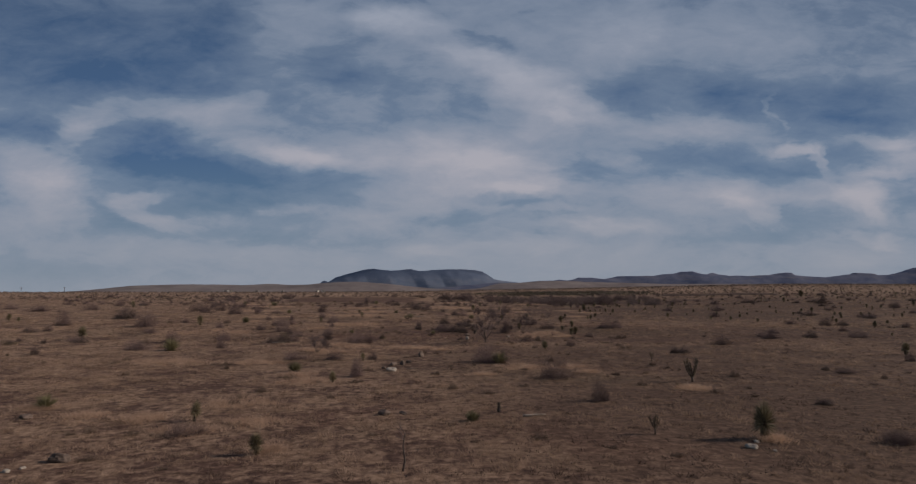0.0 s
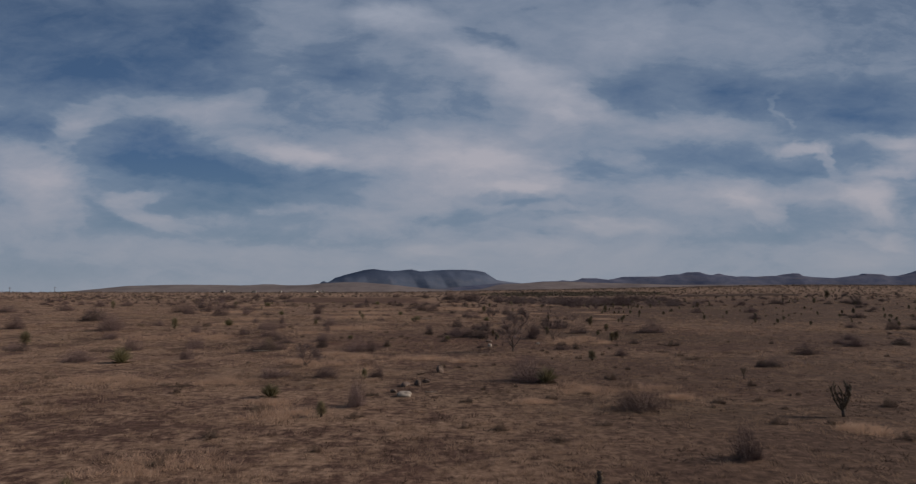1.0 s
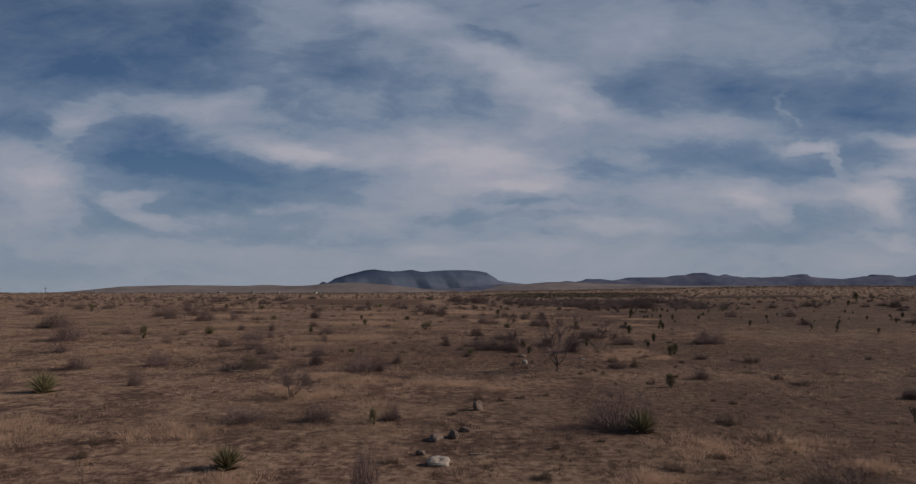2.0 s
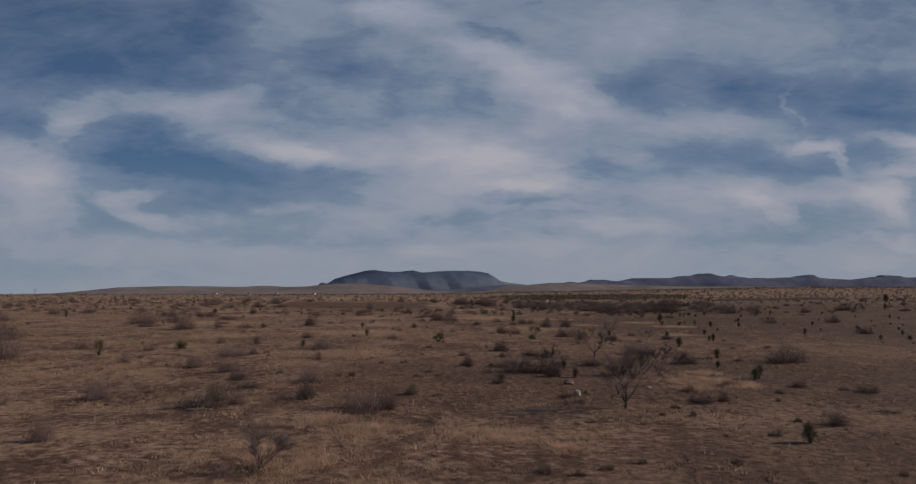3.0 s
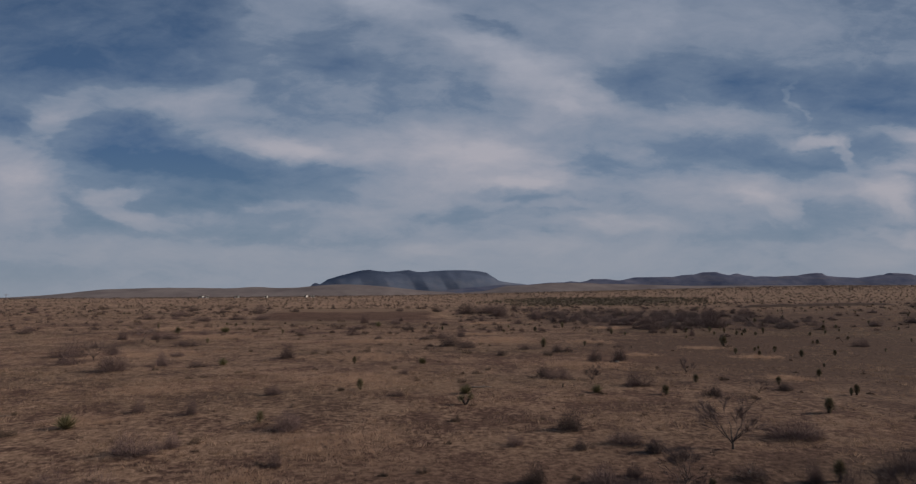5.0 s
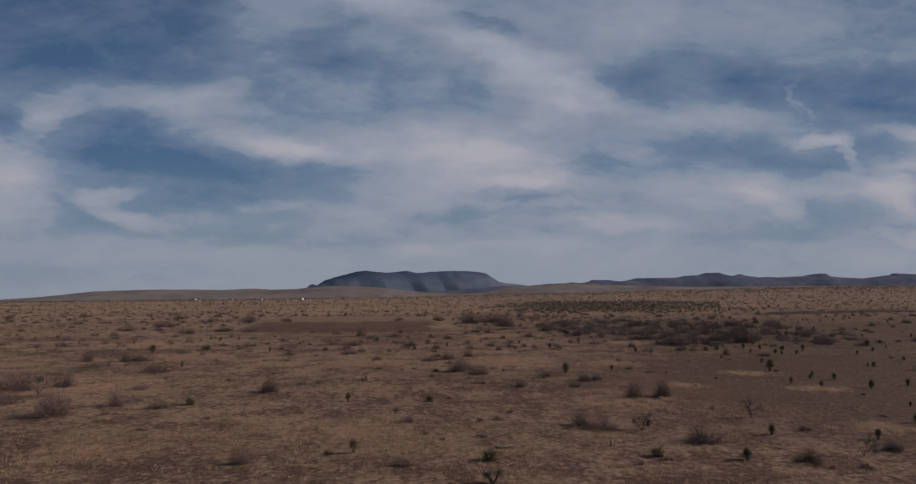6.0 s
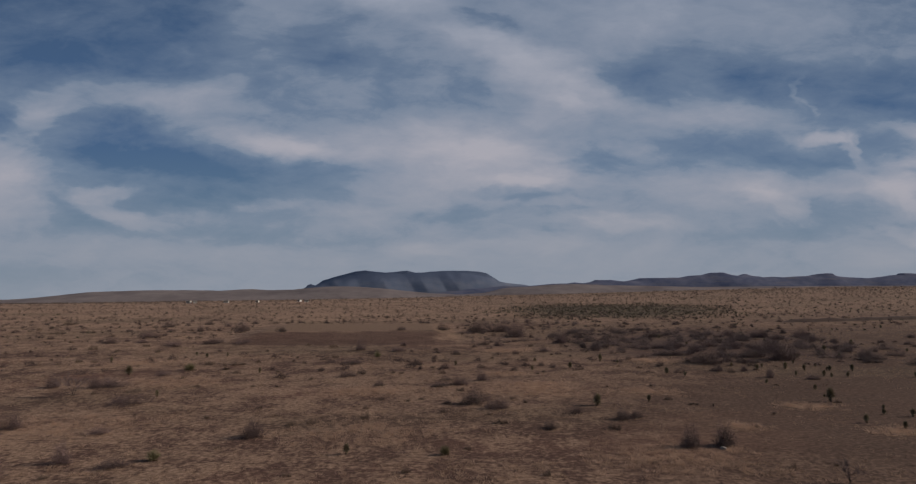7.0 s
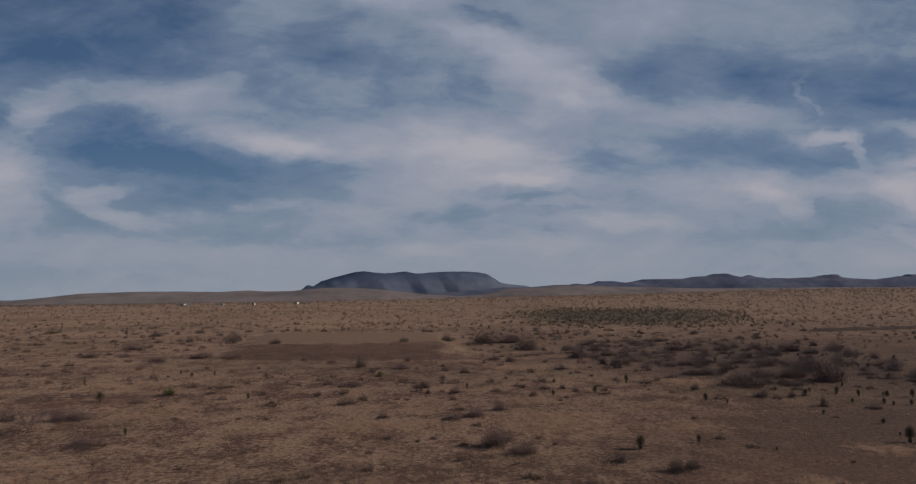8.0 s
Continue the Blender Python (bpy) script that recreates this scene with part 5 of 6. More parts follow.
PALE_STONE_SPOTS = [(-15.2, 25.3, 0.15, 0.25), (-14.9, 25.8, 0.11, 0.19), (14.0, 27.7, 0.10, 0.19), (13.3, 28.3, 0.24, 0.44), (14.0, 29.3, 0.15, 0.25), (-3.3, 55.5, 0.42, 0.72), (4.6, 90.1, 0.47, 0.44), (10.3, 92.4, 0.21, 0.33),
    (9.3, 105.2, 0.21, 0.25), (15.8, 152.9, 0.30, 0.42)]
BRANCH_SPOTS = [(5.3, 35.4, 0.12, 1.20), (-1.7, 56.9, 0.09, 0.64), (-18.9, 84.7, 0.17, 1.44), (-38.0, 120.7, 0.16, 0.74), (-2.6, 131.8, 0.17, 1.66)]
STALK_SPOTS = [(-7.8, 31.6, 0.90, 0.00)]
GRASS_PATCHES_A = [(-11.0, 32.2, 0.8), (-14.4, 35.3, 0.9), (-6.7, 28.3, 0.5), (-8.8, 33.9, 1.1), (-11.4, 40.0, 1.7), (-9.2, 49.7, 1.7), (17.5, 45.2, 1.2), (15.0, 29.7, 0.5),
    (-17.7, 36.2, 0.9), (-21.6, 38.4, 0.8), (-23.1, 61.2, 2.4), (-15.5, 60.5, 1.7), (-10.5, 53.3, 0.9), (12.7, 54.9, 0.6), (7.6, 57.8, 1.7), (-10.2, 72.5, 1.9),
    (11.7, 58.9, 1.4), (4.0, 53.5, 0.8), (-11.9, 73.6, 1.5), (-8.8, 79.0, 2.1), (-13.5, 74.9, 0.8), (-2.6, 77.5, 2.3), (0.8, 74.7, 0.7), (-10.9, 81.6, 1.3),
    (-36.5, 99.1, 2.8), (15.4, 95.7, 2.7), (-29.0, 99.9, 2.5), (-31.5, 118.7, 2.1), (-12.7, 111.7, 3.5), (17.2, 99.4, 0.9)]
GRASS_PATCHES_B = [(17.8, 93.6, 1.4), (13.1, 92.1, 0.9), (-16.8, 105.1, 2.0), (-32.4, 103.5, 1.5), (36.0, 158.7, 2.3), (21.6, 161.7, 2.0), (29.5, 138.5, 1.9), (-15.7, 161.7, 6.7),
    (-44.6, 165.4, 6.9), (-32.1, 132.5, 3.1), (10.3, 150.7, 4.7), (-13.5, 138.1, 5.8), (19.4, 184.4, 3.0), (30.9, 215.6, 3.8), (2.4, 202.4, 2.9), (5.6, 189.7, 3.9),
    (34.8, 172.8, 2.3), (6.3, 236.8, 4.5), (4.5, 184.4, 4.3), (-18.1, 186.4, 4.0), (-46.6, 197.0, 6.0), (-59.8, 219.0, 7.5)]
GRASS_PATCHES = GRASS_PATCHES_A + GRASS_PATCHES_B

yuccas = set_out([lambda: yucca(1, 0.5, 420), lambda: yucca(2, 0.46, 440), lambda: yucca(3, 0.55, 400, 0.12), lambda: yucca(4, 0.44, 440), lambda: yucca(5, 0.52, 400, -0.14)], YUCCA_SPOTS, 0.02, (0.62, 0.82), 6)
set_out([lambda: forked_yucca(6)], FORKED_YUCCA_SPOTS, turn=(0, 0), lean=0)
set_out([lambda: ground_yucca(11), lambda: ground_yucca(12), lambda: ground_yucca(13)], [(x, y, 1.3 * h, w) for x, y, h, w in TUFT_YUCCA_SPOTS], 0.02, (0.75, 0.9))
set_out([lambda: dead_yucca(21), lambda: dead_yucca(22)], STUMP_SPOTS)
set_out([lambda: bare_tree(31, 0, 1, 6), lambda: bare_tree(33, 0.1, 2, 5), lambda: bare_tree(36, -0.1, 1, 6), lambda: bare_tree(34, -0.1, 2), lambda: bare_tree(37, 0.05, 1, 5)], TREE_SPOTS, 0.02, (1.0, 1.1), 2)
set_out([lambda: bare_tree(32, 0.1, 3), lambda: bare_tree(35, 0, 4)], OPEN_SHRUB_SPOTS, 0.02, (1.0, 1.2), 2)
set_out([lambda: sapling(38)], SAPLING_SPOTS, lean=0)
set_out([lambda: cholla(25), lambda: cholla(26)], CHOLLA_SPOTS, lean=2)
set_out([lambda: bare_shrub(41), lambda: bare_shrub(42, 1.6, 0.4), lambda: bare_shrub(43, 1.0, 0.2), lambda: bare_shrub(44, 1.4, 0.5), lambda: bare_shrub(45, 1.8, 0.3), lambda: bare_shrub(46, 1.2, 0.7)], [(x, y, h * 1.28, w) for x, y, h, w in SHRUB_SPOTS], across_=1.5)
set_out([lambda: bare_shrub(47, 1.6, 1.0, M_DRY_LEAF, "pale dry brush heaped on bare soil")], PALE_SHRUB_SPOTS, across_=1.9)
set_out([lambda: dense_bush(51), lambda: dense_bush(52, 1.6), lambda: dense_bush(53, 1.1), lambda: dense_bush(54, 1.8), lambda: dense_bush(55, 1.4)], [(x, y, h * 1.25, w) for x, y, h, w in BUSH_SPOTS], across_=1.6)
set_out([lambda: dense_bush(56, 1.2, M_OLIVE, "rounded olive-tan desert bush with fine dry leaves", "olive bushes on the plain"), lambda: dense_bush(57, 1.4, M_OLIVE, "rounded olive-tan desert bush with fine dry leaves", "olive bushes on the plain")], OLIVE_BUSH_SPOTS, across_=1.7)
set_out([lambda: low_bush(61), lambda: low_bush(62), lambda: low_bush(63), lambda: low_bush(64)], [(x, y, h * 1.15, w) for x, y, h, w in LOW_SPOTS], across_=3.0)
set_out([lambda: boulder(71), lambda: boulder(72), lambda: boulder(73)], STONE_SPOTS, 0.12, (0.65, 0.95), 10, across_=1.9)
set_out([lambda: boulder(75, M_PALE_ROCK, "pale limestone block on bare soil"), lambda: boulder(76, M_PALE_ROCK, "pale limestone block on bare soil")], PALE_STONE_SPOTS, 0.2, (0.7, 0.85), 4, across_=1.9)
set_out([lambda: fallen_log(81), lambda: fallen_log(82)], [(x, y, w / 8, 0) for x, y, h, w in BRANCH_SPOTS], 0.0, (0.9, 1.2), 0, (-14, 14))


def flower_stalk(seed):
    """Dead flower stalk, one metre high: thin pale pole with dry pods near the top."""
    rng = np.random.default_rng(seed)
    ob = thing("flower_stalk", "thin pale dead flower stalk standing in dry grass", "stalk", "dead flower stalks")
    pts = [np.array([0.03 * math.sin(3 * k / 6), 0, k / 6]) for k in range(7)]
    pole = part("stalk", raw_mesh("stalk", *bent_tube([(a, b, 0.013 - 0.0012 * k, 0.0118 - 0.0012 * k) for k, (a, b) in enumerate(zip(pts, pts[1:]))], 5), M_WOOD, True), ob)
    foot = pts[5] + (pts[6] - pts[5]) * rng.uniform(-0.8, 1, 14)[:, None]
    d = unit(rng, 14)
    part("pod", raw_mesh("pod", *tubes([(a, a + b * 0.035, 0.004, 0.008) for a, b in zip(foot, d)], 4), M_SKIRT), pole, "dry seed pods", "stuff")
    return ob


set_out([lambda: flower_stalk(85)], STALK_SPOTS, 0.02, (0.9, 1.1), 4)

# low thicket that fills the shallow wash
wash = np.random.default_rng(77)
thicket = []
while len(thicket) < 200:
    x, y = wash.uniform(14, 86), wash.uniform(205, 300)
    if abs((x - 52 + 0.25 * (y - 250)) / 30) ** 2 + abs((y - 244) / 40) ** 2 < 1:
        thicket.append((x, y, wash.uniform(0.6, 2.3), 0))
for k in range(60):
    thicket.append((wash.uniform(0, 40), wash.uniform(245, 320), wash.uniform(0.5, 1.8), 0))
WASH_SHRUB = dict(leaf=0.1, twig_mat=M_TREE_TWIG, label="thin leafless mauve-grey shrub crowding a shallow wash", kind_name="thicket_shrub", group="thicket in the wash")
set_out([lambda: bare_shrub(91, 1.5, twigs=800, **WASH_SHRUB), lambda: bare_shrub(92, 1.2, twigs=650, **WASH_SHRUB), lambda: bare_shrub(93, 1.9, twigs=900, **WASH_SHRUB)], thicket)


# further yuccas, shrubs and cushions away from the path and beyond the wash
more = np.random.default_rng(88)


def strewn(n, y0, y1, u0, u1, h0, h1, out_of=0.0):
    """Places in a widening strip; out_of keeps them off the strip next to the path."""
    out = []
    while len(out) < n:
        y, u = more.uniform(y0, y1), more.uniform(u0, u1)
        x = u * (y + 15)
        if not (-60 < x < 0 and 240 < y < 320) and abs(x - 2) > out_of * y:
            out.append((x, y, more.uniform(h0, h1), 0))
    return out


for x_, y_, h_, _ in strewn(120, 125, 275, 0.17, 0.72, 0.5, 1.05):
    m = pose(x_, y_, gz(x_, y_) - 0.02, 0, 0, more.uniform(0, 360)) @ Matrix.Diagonal((h_ * 0.75, h_ * 0.75, h_, 1))
    copy_thing(yuccas[int(more.integers(0, 5))], Matrix()).matrix_basis = m
set_out([lambda: bare_shrub(94, 1.4, 0.4), lambda: bare_shrub(95, 1.7, 0.3), lambda: dense_bush(96, 1.7)], strewn(70, 60, 330, -0.75, 0.75, 0.6, 1.7, 0.4) + strewn(60, 230, 330, -0.6, 0.6, 0.5, 1.4), 0.02, (1.0, 1.5))
set_out([lambda: low_bush(97), lambda: low_bush(98)], strewn(190, 40, 260, -0.62, 0.62, 0.2, 0.5), wide=(0.6, 0.9))

# ---- scattered growth ----
fan_rng = np.random.default_rng(101)


def fan(n, y0, y1, power=1.0, margin=12.0, slope=0.72):
    """Places spread over the widening strip that the path looks along."""
    y = y0 + (y1 - y0) * fan_rng.random(n) ** power
    x = (2 * fan_rng.random(n) - 1) * (margin + slope * y) + 0.03 * y
    return x, y


def tank(x, y):
    return (x > -60) & (x < 0) & (y > 240) & (y < 320)


def clumps(name, x, y, h, per, width, mat, label, category, flat=0.75, spiky=False, long=1.0):
    """Little plants as one object: each a mound of slivers, or a spiky head near the ground."""
    n = len(x)
    foot = np.stack([x, y, ground_z(x, y) - 0.02], 1)
    P, H = np.repeat(foot, per, 0), np.repeat(h, per)
    d = unit(fan_rng, n * per)
    d[:, 2] = np.abs(d[:, 2])
    if spiky:
        P = P + np.array([0, 0, 1.0]) * (H * 0.3)[:, None]
        d[:, 2] -= 0.25
        L = H * fan_rng.uniform(0.5, 0.75, n * per)
        lo, hi = P, P + d * L[:, None]
    else:
        k = fan_rng.random(n * per) ** 0.5
        broad = np.repeat(fan_rng.uniform(0.7, 1.2, n), per) * flat * 0.6
        mid = P + np.stack([d[:, 0] * broad, d[:, 1] * broad, d[:, 2]], 1) * (H * k)[:, None]
        way = unit(fan_rng, n * per) + d * 0.8
        way /= np.linalg.norm(way, axis=1)[:, None]
        way[:, 2] = np.abs(way[:, 2])
        half_ = way * (H * fan_rng.uniform(0.07, 0.15, n * per) * long)[:, None]
        lo, hi = mid - half_, mid + half_
        lo[:, 2] = np.maximum(lo[:, 2], P[:, 2])
    side = across(fan_rng, hi - lo) * (H * width * fan_rng.uniform(0.7, 1.3, n * per))[:, None]
    v = np.stack([lo - side, lo + side, hi], 1).reshape(-1, 3)
    return tagged(new(name, raw_mesh(name, v, np.arange(len(v)).reshape(-1, 3), mat)), label, category, kind="stuff")


def tufts(name, x, y, h, per, mat, label, width=0.012, reach=0.5, broad=0.45, thick=0.045):
    """Grass tufts as one object: low domes of blades that lean outwards from the foot."""
    n = len(x)
    foot = np.stack([x, y, ground_z(x, y) - 0.02], 1)
    P, H = np.repeat(foot, per, 0), np.repeat(h, per)
    off = fan_rng.normal(size=(n * per, 2)) * broad
    way = off / max(broad, 0.1) * reach + fan_rng.normal(size=(n * per, 2)) * 0.35
    d = np.concatenate([way, np.ones((n * per, 1))], 1)
    d /= np.linalg.norm(d, axis=1)[:, None]
    P[:, :2] += off * H[:, None]
    side = across(fan_rng, d) * np.maximum(width, H * thick)[:, None]
    L = (H * fan_rng.uniform(0.5, 1.2, n * per))[:, None]
    v = np.stack([P - side, P + side, P + d * L], 1).reshape(-1, 3)
    return tagged(new(name, raw_mesh(name, v, np.arange(len(v)).reshape(-1, 3), mat)), label, "grass", kind="stuff")


def patchy(x, y, seed, lo, hi):
    """Chance of growth: patches at three sizes."""
    f = 0.42 * lattice(x / 8.5, y / 9, seed) + 0.42 * lattice(x / 2.5, y / 3.0, seed + 1) + 0.42 * lattice(x / 1.05, y / 1.2, seed + 2)
    return np.clip((f - lo) / (hi - lo), 0, 1)


def bare_flat(x, y):
    """Nearly bare flats east of the path."""
    a = ((x - 52) / 44) ** 2 + ((y - 164) / 38) ** 2 + 0.5 * lattice(x / 9, y / 5, 71)
    b = ((x - 22) / 24) ** 2 + ((y - 66) / 14) ** 2 + 0.5 * lattice(x / 9, y / 5, 72)
    c = ((x - 22) / 20) ** 2 + ((y - 36) / 20) ** 2 + 0.5 * lattice(x / 9, y / 5, 73)
    return np.maximum(np.maximum(np.clip(1.5 - a, 0, 1), np.clip(1.5 - b, 0, 1) * 0.8), np.clip(1.5 - c, 0, 1) * 0.7)


def grass_share(x, y):
    """More grass to the west of the path, less to the east."""
    share = np.clip(1.0 - 1.2 * (x / (np.maximum(y, 20) + 30) + 0.1), 0.7, 1.2)
    return share * (1 - 0.55 * ((y > 86) & (y < 110)) * np.clip((x + 22) / 12, 0, 1)) * (1 - 0.5 * bare_flat(x, y))


def grass_belt(name, n, y0, y1, h0, h1, per, thick, label):
    """Straw tussocks over one stretch of the plain, thick in patches and thin on the bare flats."""
    x, y = fan(n, y0, y1, 0.75)
    keep = (fan_rng.random(len(x)) < (0.04 + 0.96 * patchy(x, y, 41, 0.04, 0.2)) * grass_share(x, y)) & ~tank(x, y)
    x, y = x[keep], y[keep]
    tufts(name, x, y, h0 + (h1 - h0) * fan_rng.random(len(x)) ** 2, per, M_GRASS, label, 0.008, 0.7, 0.55, thick)


grass_belt("dry_grass", 45000, 14, 72, 0.08, 0.3, 16, 0.03, "patchy straw-coloured bunch grass on the plain")
grass_belt("dry_grass", 100000, 68, 150, 0.1, 0.34, 7, 0.1, "straw-coloured bunch grass in broad patches")
grass_belt("dry_grass", 80000, 140, 300, 0.18, 0.45, 5, 0.1, "thin straw-coloured grass over the middle plain")
# brown bushes over the middle distance
spots_ = np.array(strewn(420, 200, 370, -0.5, 0.25, 0.5, 1.3) + strewn(220, 200, 360, 0.1, 0.7, 0.4, 1.0))
shapes = []
for k in range(10):
    rng_ = np.random.default_rng(200 + k)
    p_, d_ = in_lumps(rng_, lumps(rng_, rng_.uniform(1.2, 2.2), 6), 260, 0.35, 1.05)
    shapes.append(slivers(rng_, p_, d_, 0.2, 0.056)[0])
bits = []
for k, (x, y, h, _) in enumerate(spots_):
    a_, w_ = fan_rng.uniform(0, 6.283), fan_rng.uniform(0.8, 1.25)
    q_ = shapes[k % 10] * [w_, w_, 1.0] * h
    bits.append(np.stack([q_[:, 0] * math.cos(a_) - q_[:, 1] * math.sin(a_) + x, q_[:, 0] * math.sin(a_) + q_[:, 1] * math.cos(a_) + y, q_[:, 2] + gz(x, y) - 0.02], 1))
bits = np.concatenate(bits)
tagged(new("brown_scrub", raw_mesh("brown_scrub", bits, np.arange(len(bits)).reshape(-1, 3), M_SCRUB_TWIG)), "brown leafless bushes dotted over the middle distance", "scrub", kind="stuff")

# soft pale stands of bunch grass, and single tussocks between them
hx, hy = [], []
for px_, py_, r_ in GRASS_PATCHES:
    k = int(min(16.0 * r_ * r_, 420) + 40)
    hx.append(px_ + fan_rng.normal(size=k) * r_ * 0.65)
    hy.append(py_ + fan_rng.normal(size=k) * r_ * 0.55)
x, y = np.concatenate(hx), np.concatenate(hy)
keep = ~tank(x, y)
tufts("bunch_grass", x[keep], y[keep], 0.16 + 0.26 * fan_rng.random(keep.sum()), 34, M_HUMMOCK, "soft pale stands of dry bunch grass", 0.004, 0.55, 0.6, 0.026)
cx, cy = fan(62000, 14, 175, 0.8)
lone = (fan_rng.random(len(cx)) < (0.04 + 0.96 * patchy(cx, cy, 45, 0.05, 0.3)) * grass_share(cx, cy)) & ~tank(cx, cy)
tufts("bunch_grass", cx[lone], cy[lone], 0.09 + 0.2 * fan_rng.random(lone.sum()) ** 1.5, 22, M_GRASS, "single tussocks of dry straw-coloured grass", 0.004, 0.6, 0.65, 0.034)
x, y = fan(40000, 14, 250, 0.8)
keep = (fan_rng.random(len(x)) < 0.12 + 0.88 * patchy(x, y, 51, -0.1, 0.3)) & ~tank(x, y)
tufts("brown_grass", x[keep], y[keep], fan_rng.uniform(0.08, 0.24, keep.sum()), 11, M_GRASS_BROWN, "short brown dead grass between the bushes", 0.009, 0.75, 0.42, 0.055)
# dark tufts standing in for clods together with their small shadows
x, y = fan(34000, 14, 120, 0.8)
keep = fan_rng.random(len(x)) < 0.1 + 0.9 * patchy(x * 1.6, y * 1.6, 55, 0.0, 0.3)
tufts("brown_grass", x[keep], y[keep], 0.06 + 0.16 * fan_rng.random(keep.sum()) ** 1.5, 12, M_CLOD_SHADE, "low dark tufts for clods and their shade on the bare soil", 0.008, 0.7, 0.7, 0.07)
x, y = fan(34000, 280, 760, 0.9)
keep = (fan_rng.random(len(x)) < 0.2 + 0.8 * patchy(x / 2, y / 2, 61, -0.1, 0.3)) & ~tank(x, y)
tufts("distant_grass", x[keep], y[keep], fan_rng.uniform(0.25, 0.5, keep.sum()), 6, M_GRASS, "distant straw-coloured grass on the plain", 0.03, 0.9)
x, y = fan(13000, 14, 300, 0.8)
clumps("small_scrub", x, y, 0.1 + 0.3 * fan_rng.random(len(x)) ** 1.5, 11, 0.075, M_FAR_BROWN, "small dry brown scrub dotted over the plain", "scrub", 1.1)
x, y = fan(15000, 255, 760, 0.85)
keep = (fan_rng.random(len(x)) < 0.35 + 0.65 * patchy(x / 4, y / 4, 66, -0.2, 0.4)) & ~tank(x, y)
clumps("distant_scrub", x[keep], y[keep], fan_rng.uniform(0.4, 1.25, keep.sum()) ** 1.3, 20, 0.13, M_FAR_DARK, "distant brown bushes dotted over the plain", "scrub", 1.2)
x, y = fan(3600, 265, 740, 0.8)
keep = (fan_rng.random(len(x)) < 0.25 + 0.75 * (x > 0.1 * y)) & ~tank(x, y)
clumps("distant_yucca", x[keep], y[keep], fan_rng.uniform(0.5, 1.2, keep.sum()), 22, 0.09, M_FAR_GREEN, "distant dark yuccas dotted over the plain", "yucca", spiky=True)
x, y = fan_rng.uniform(15, 135, 3400), fan_rng.uniform(310, 480, 3400)
keep = ((x - 74) / 54) ** 2 + ((y - 395) / 74) ** 2 + 0.4 * lattice(x / 14, y / 14, 81) < 1
clumps("green_scrub", x[keep], y[keep], fan_rng.uniform(0.4, 0.9, keep.sum()), 22, 0.16, M_FAR_GREEN, "dense patch of olive green scrub", "scrub", 1.3)
x, y = fan(1500, 600, 790, 1.0)
clumps("horizon_scrub", x, y, fan_rng.uniform(0.8, 1.8, len(x)), 20, 0.1, M_FAR_DARK, "dark scrub along the far edge of the plain", "scrub", 1.6)


# ---- ranch buildings and poles far off ----
def box_bm(sx_, sy_, sz_, at=(0, 0, 0)):
    bm = bmesh.new()
    bmesh.ops.create_cube(bm, size=1.0, matrix=Matrix.Translation((at[0], at[1], at[2] + sz_ / 2)) @ Matrix.Diagonal((sx_, sy_, sz_, 1)))
    return bm


def bm_mesh(name, bm, mat):
    me = bpy.data.meshes.new(name)
    bm.to_mesh(me)
    bm.free()
    me.materials.append(mat)
    return me


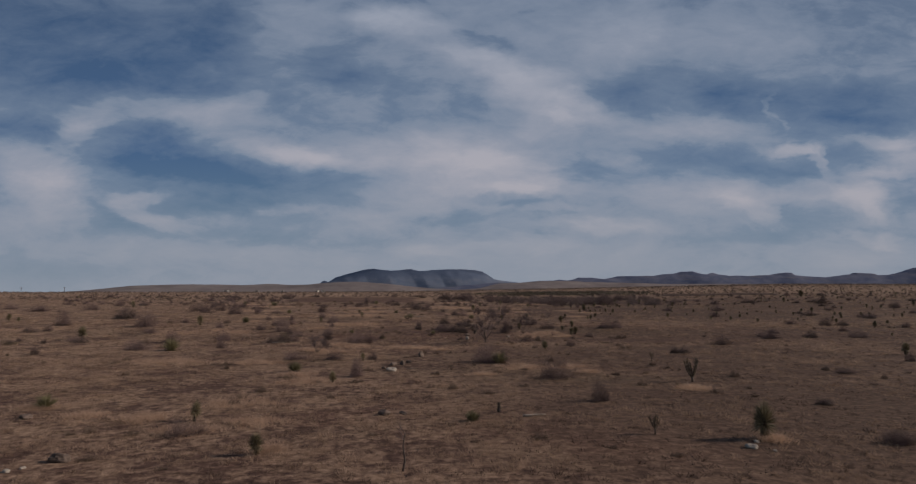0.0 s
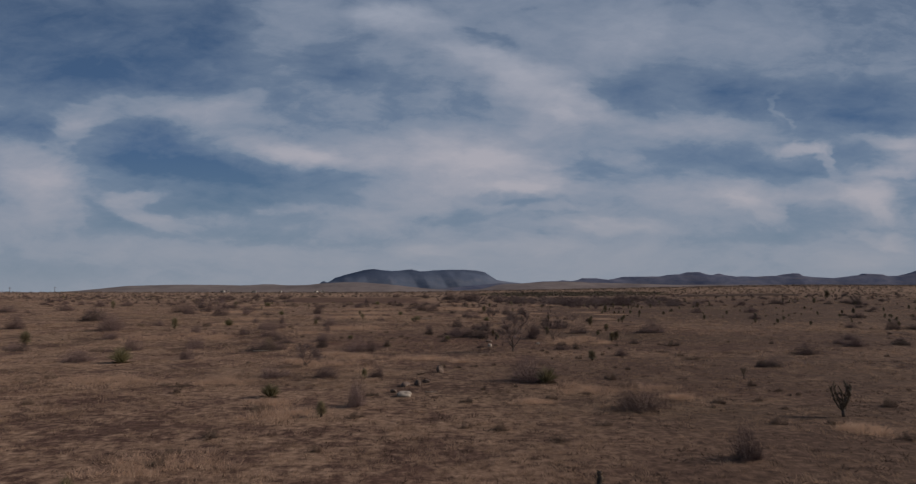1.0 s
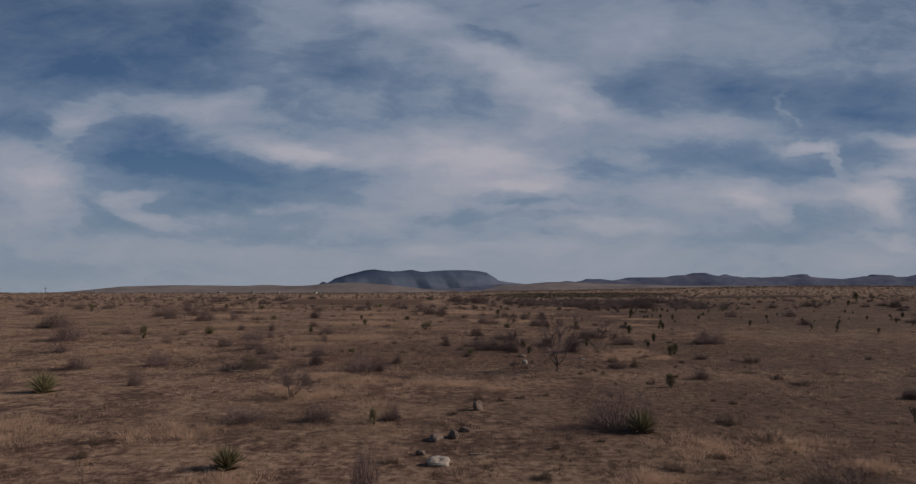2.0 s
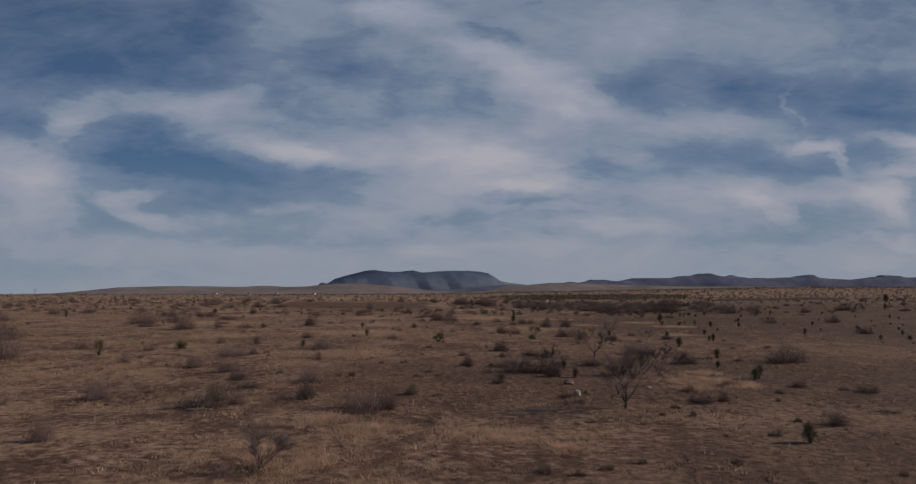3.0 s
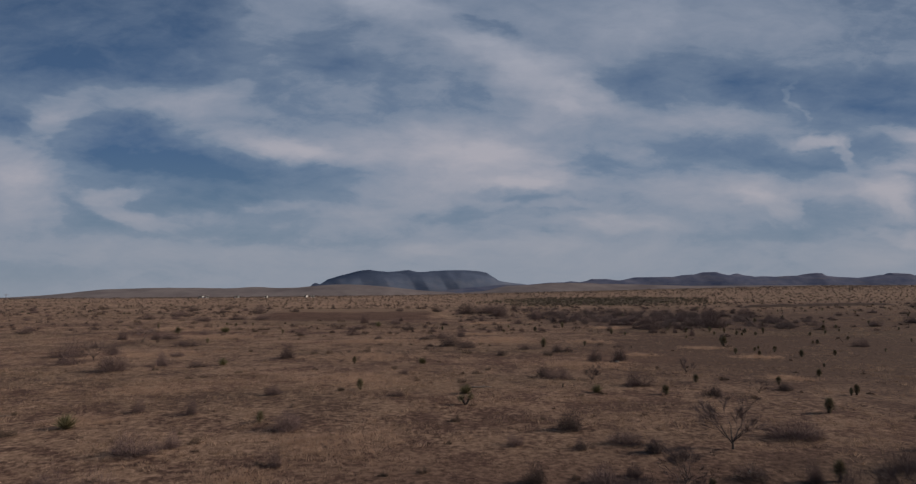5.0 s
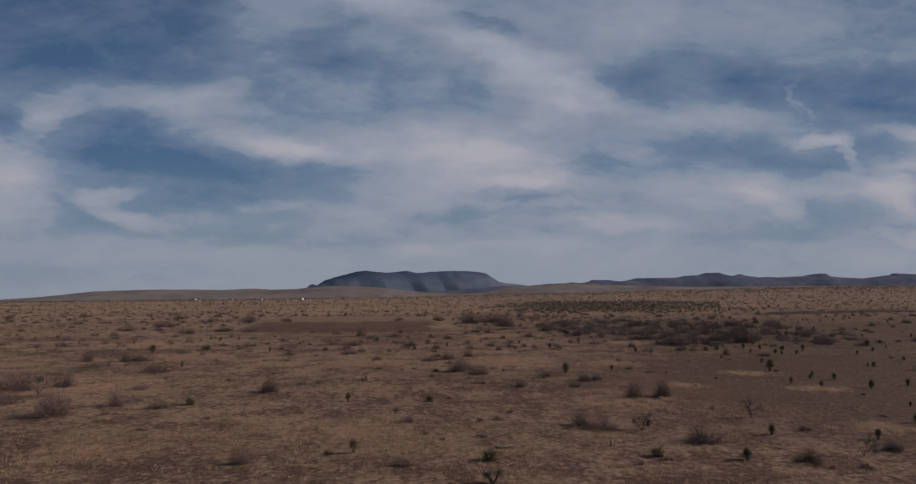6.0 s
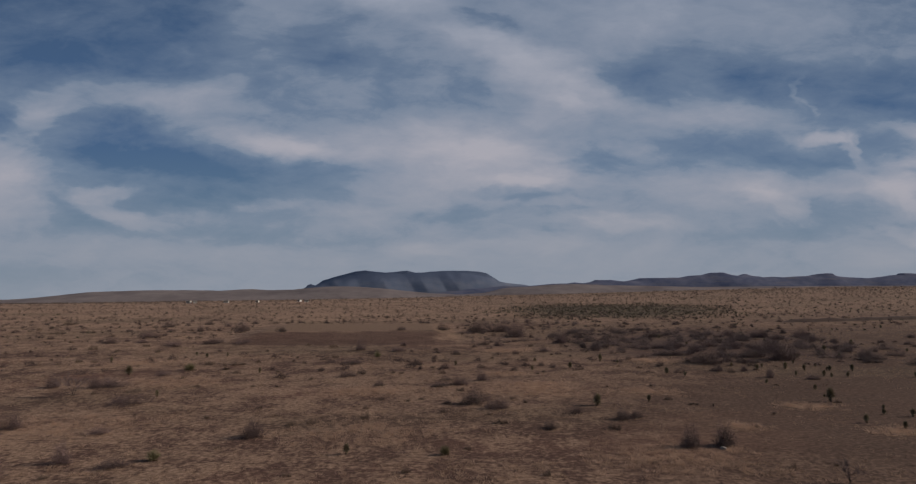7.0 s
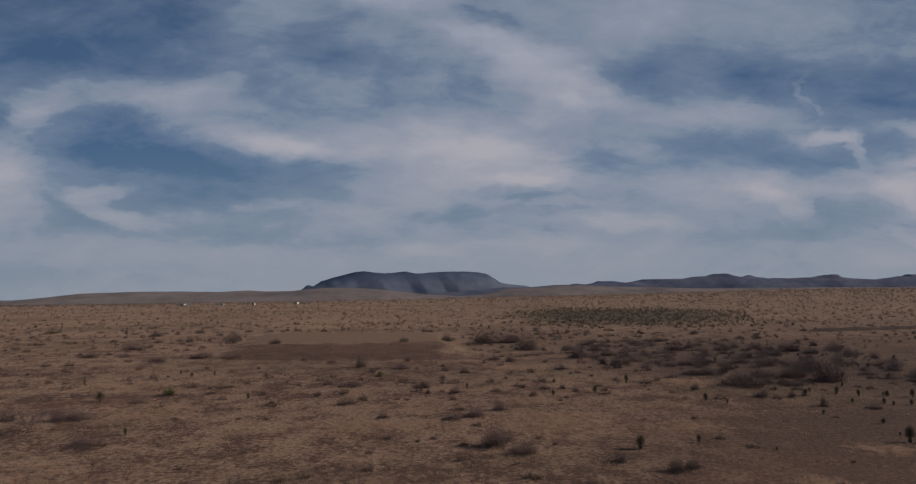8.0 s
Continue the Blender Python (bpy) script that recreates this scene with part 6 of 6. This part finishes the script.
def ranch_house(x, y, length, turn):
    """Low building; length in metres."""
    ob = thing("ranch_house", "small white ranch building far off on the plain", "house", "ranch buildings")
    part("wall", bm_mesh("wall", box_bm(length, 3.0, 1.6), M_WALL), ob)
    bm = bmesh.new()
    a, b = length / 2 + 0.2, 1.7
    vs = [bm.verts.new(c) for c in ((-a, -b, 1.56), (a, -b, 1.56), (a, b, 1.56), (-a, b, 1.56), (-a, 0, 2.1), (a, 0, 2.1))]
    for f in ((0, 1, 5, 4), (2, 3, 4, 5), (0, 4, 3), (1, 2, 5), (3, 2, 1, 0)):
        bm.faces.new([vs[k] for k in f])
    part("roof", bm_mesh("roof", bm, M_ROOF), ob)
    for k in (-0.3, 0.28):
        window = part("window", bm_mesh("window", box_bm(0.6, 0.08, 0.6, (k * length, -1.5, 0.7)), M_ROOF), ob)
        part("pane", bm_mesh("pane", box_bm(0.5, 0.06, 0.5, (k * length, -1.53, 0.75)), M_PANE), window)
    part("door", bm_mesh("door", box_bm(0.5, 0.08, 1.3, (0, -1.5, 0)), M_ROOF), ob)
    ob.matrix_basis = pose(x, y, gz(x, y), 0, 0, turn)
    return ob


ranch_house(-94.8, 595.1, 2.6, 15)
ranch_house(-104.3, 620.3, 2, -20)
ranch_house(-150.3, 588.6, 3.2, 10)
ranch_house(-173.8, 580.5, 2.8, -10)
ranch_house(-169.4, 580.3, 2, 30)
ranch_house(-130.4, 597.0, 1.8, 0)


def utility_pole(x, y, h):
    ob = thing("utility_pole", "thin wooden utility pole far off on the plain", "pole", "utility poles")
    part("pole", raw_mesh("pole", *tubes([(np.zeros(3), np.array([0, 0, h]), 0.16, 0.11)], 8), M_BARK, True), ob)
    part("crossarm", bm_mesh("crossarm", box_bm(2.2, 0.14, 0.14, (0, 0, h - 0.8)), M_BARK), ob)
    ob.matrix_basis = pose(x, y, gz(x, y), 0, 0, 30)
    return ob


utility_pole(-283.0, 479.4, 4.0)
utility_pole(-258.3, 487.9, 4.1)


# ---- low earth bank by the track ----
def earth_bank(x, y, length, high, turn):
    rng = np.random.default_rng(6)
    u = np.linspace(-length / 2, length / 2, 60)
    w = np.linspace(-2.2, 2.2, 11)
    U, W = np.meshgrid(u, w)
    end = np.clip((length / 2 - np.abs(U)) / 5, 0, 1)
    H = high * end * np.cos(W / 2.2 * math.pi / 2) ** 1.3 * (1 + 0.25 * lattice(U / 3, W / 2, 9))
    c, s_ = math.cos(radians(turn)), math.sin(radians(turn))
    X, Y = x + U * c - W * s_, y + U * s_ + W * c
    V = np.stack([X, Y, ground_z(X, Y) - 0.1 + H], -1).reshape(-1, 3)
    a = (np.arange(10)[:, None] * 60 + np.arange(59)[None, :]).ravel()
    ob = new("earth_bank", raw_mesh("earth_bank", V, np.stack([a, a + 1, a + 61, a + 60], 1), M_BANK, True))
    return tagged(ob, "low bare earth bank beside a desert track", "bank", kind="structure")


earth_bank(130, 303, 60, 0.9, 4)
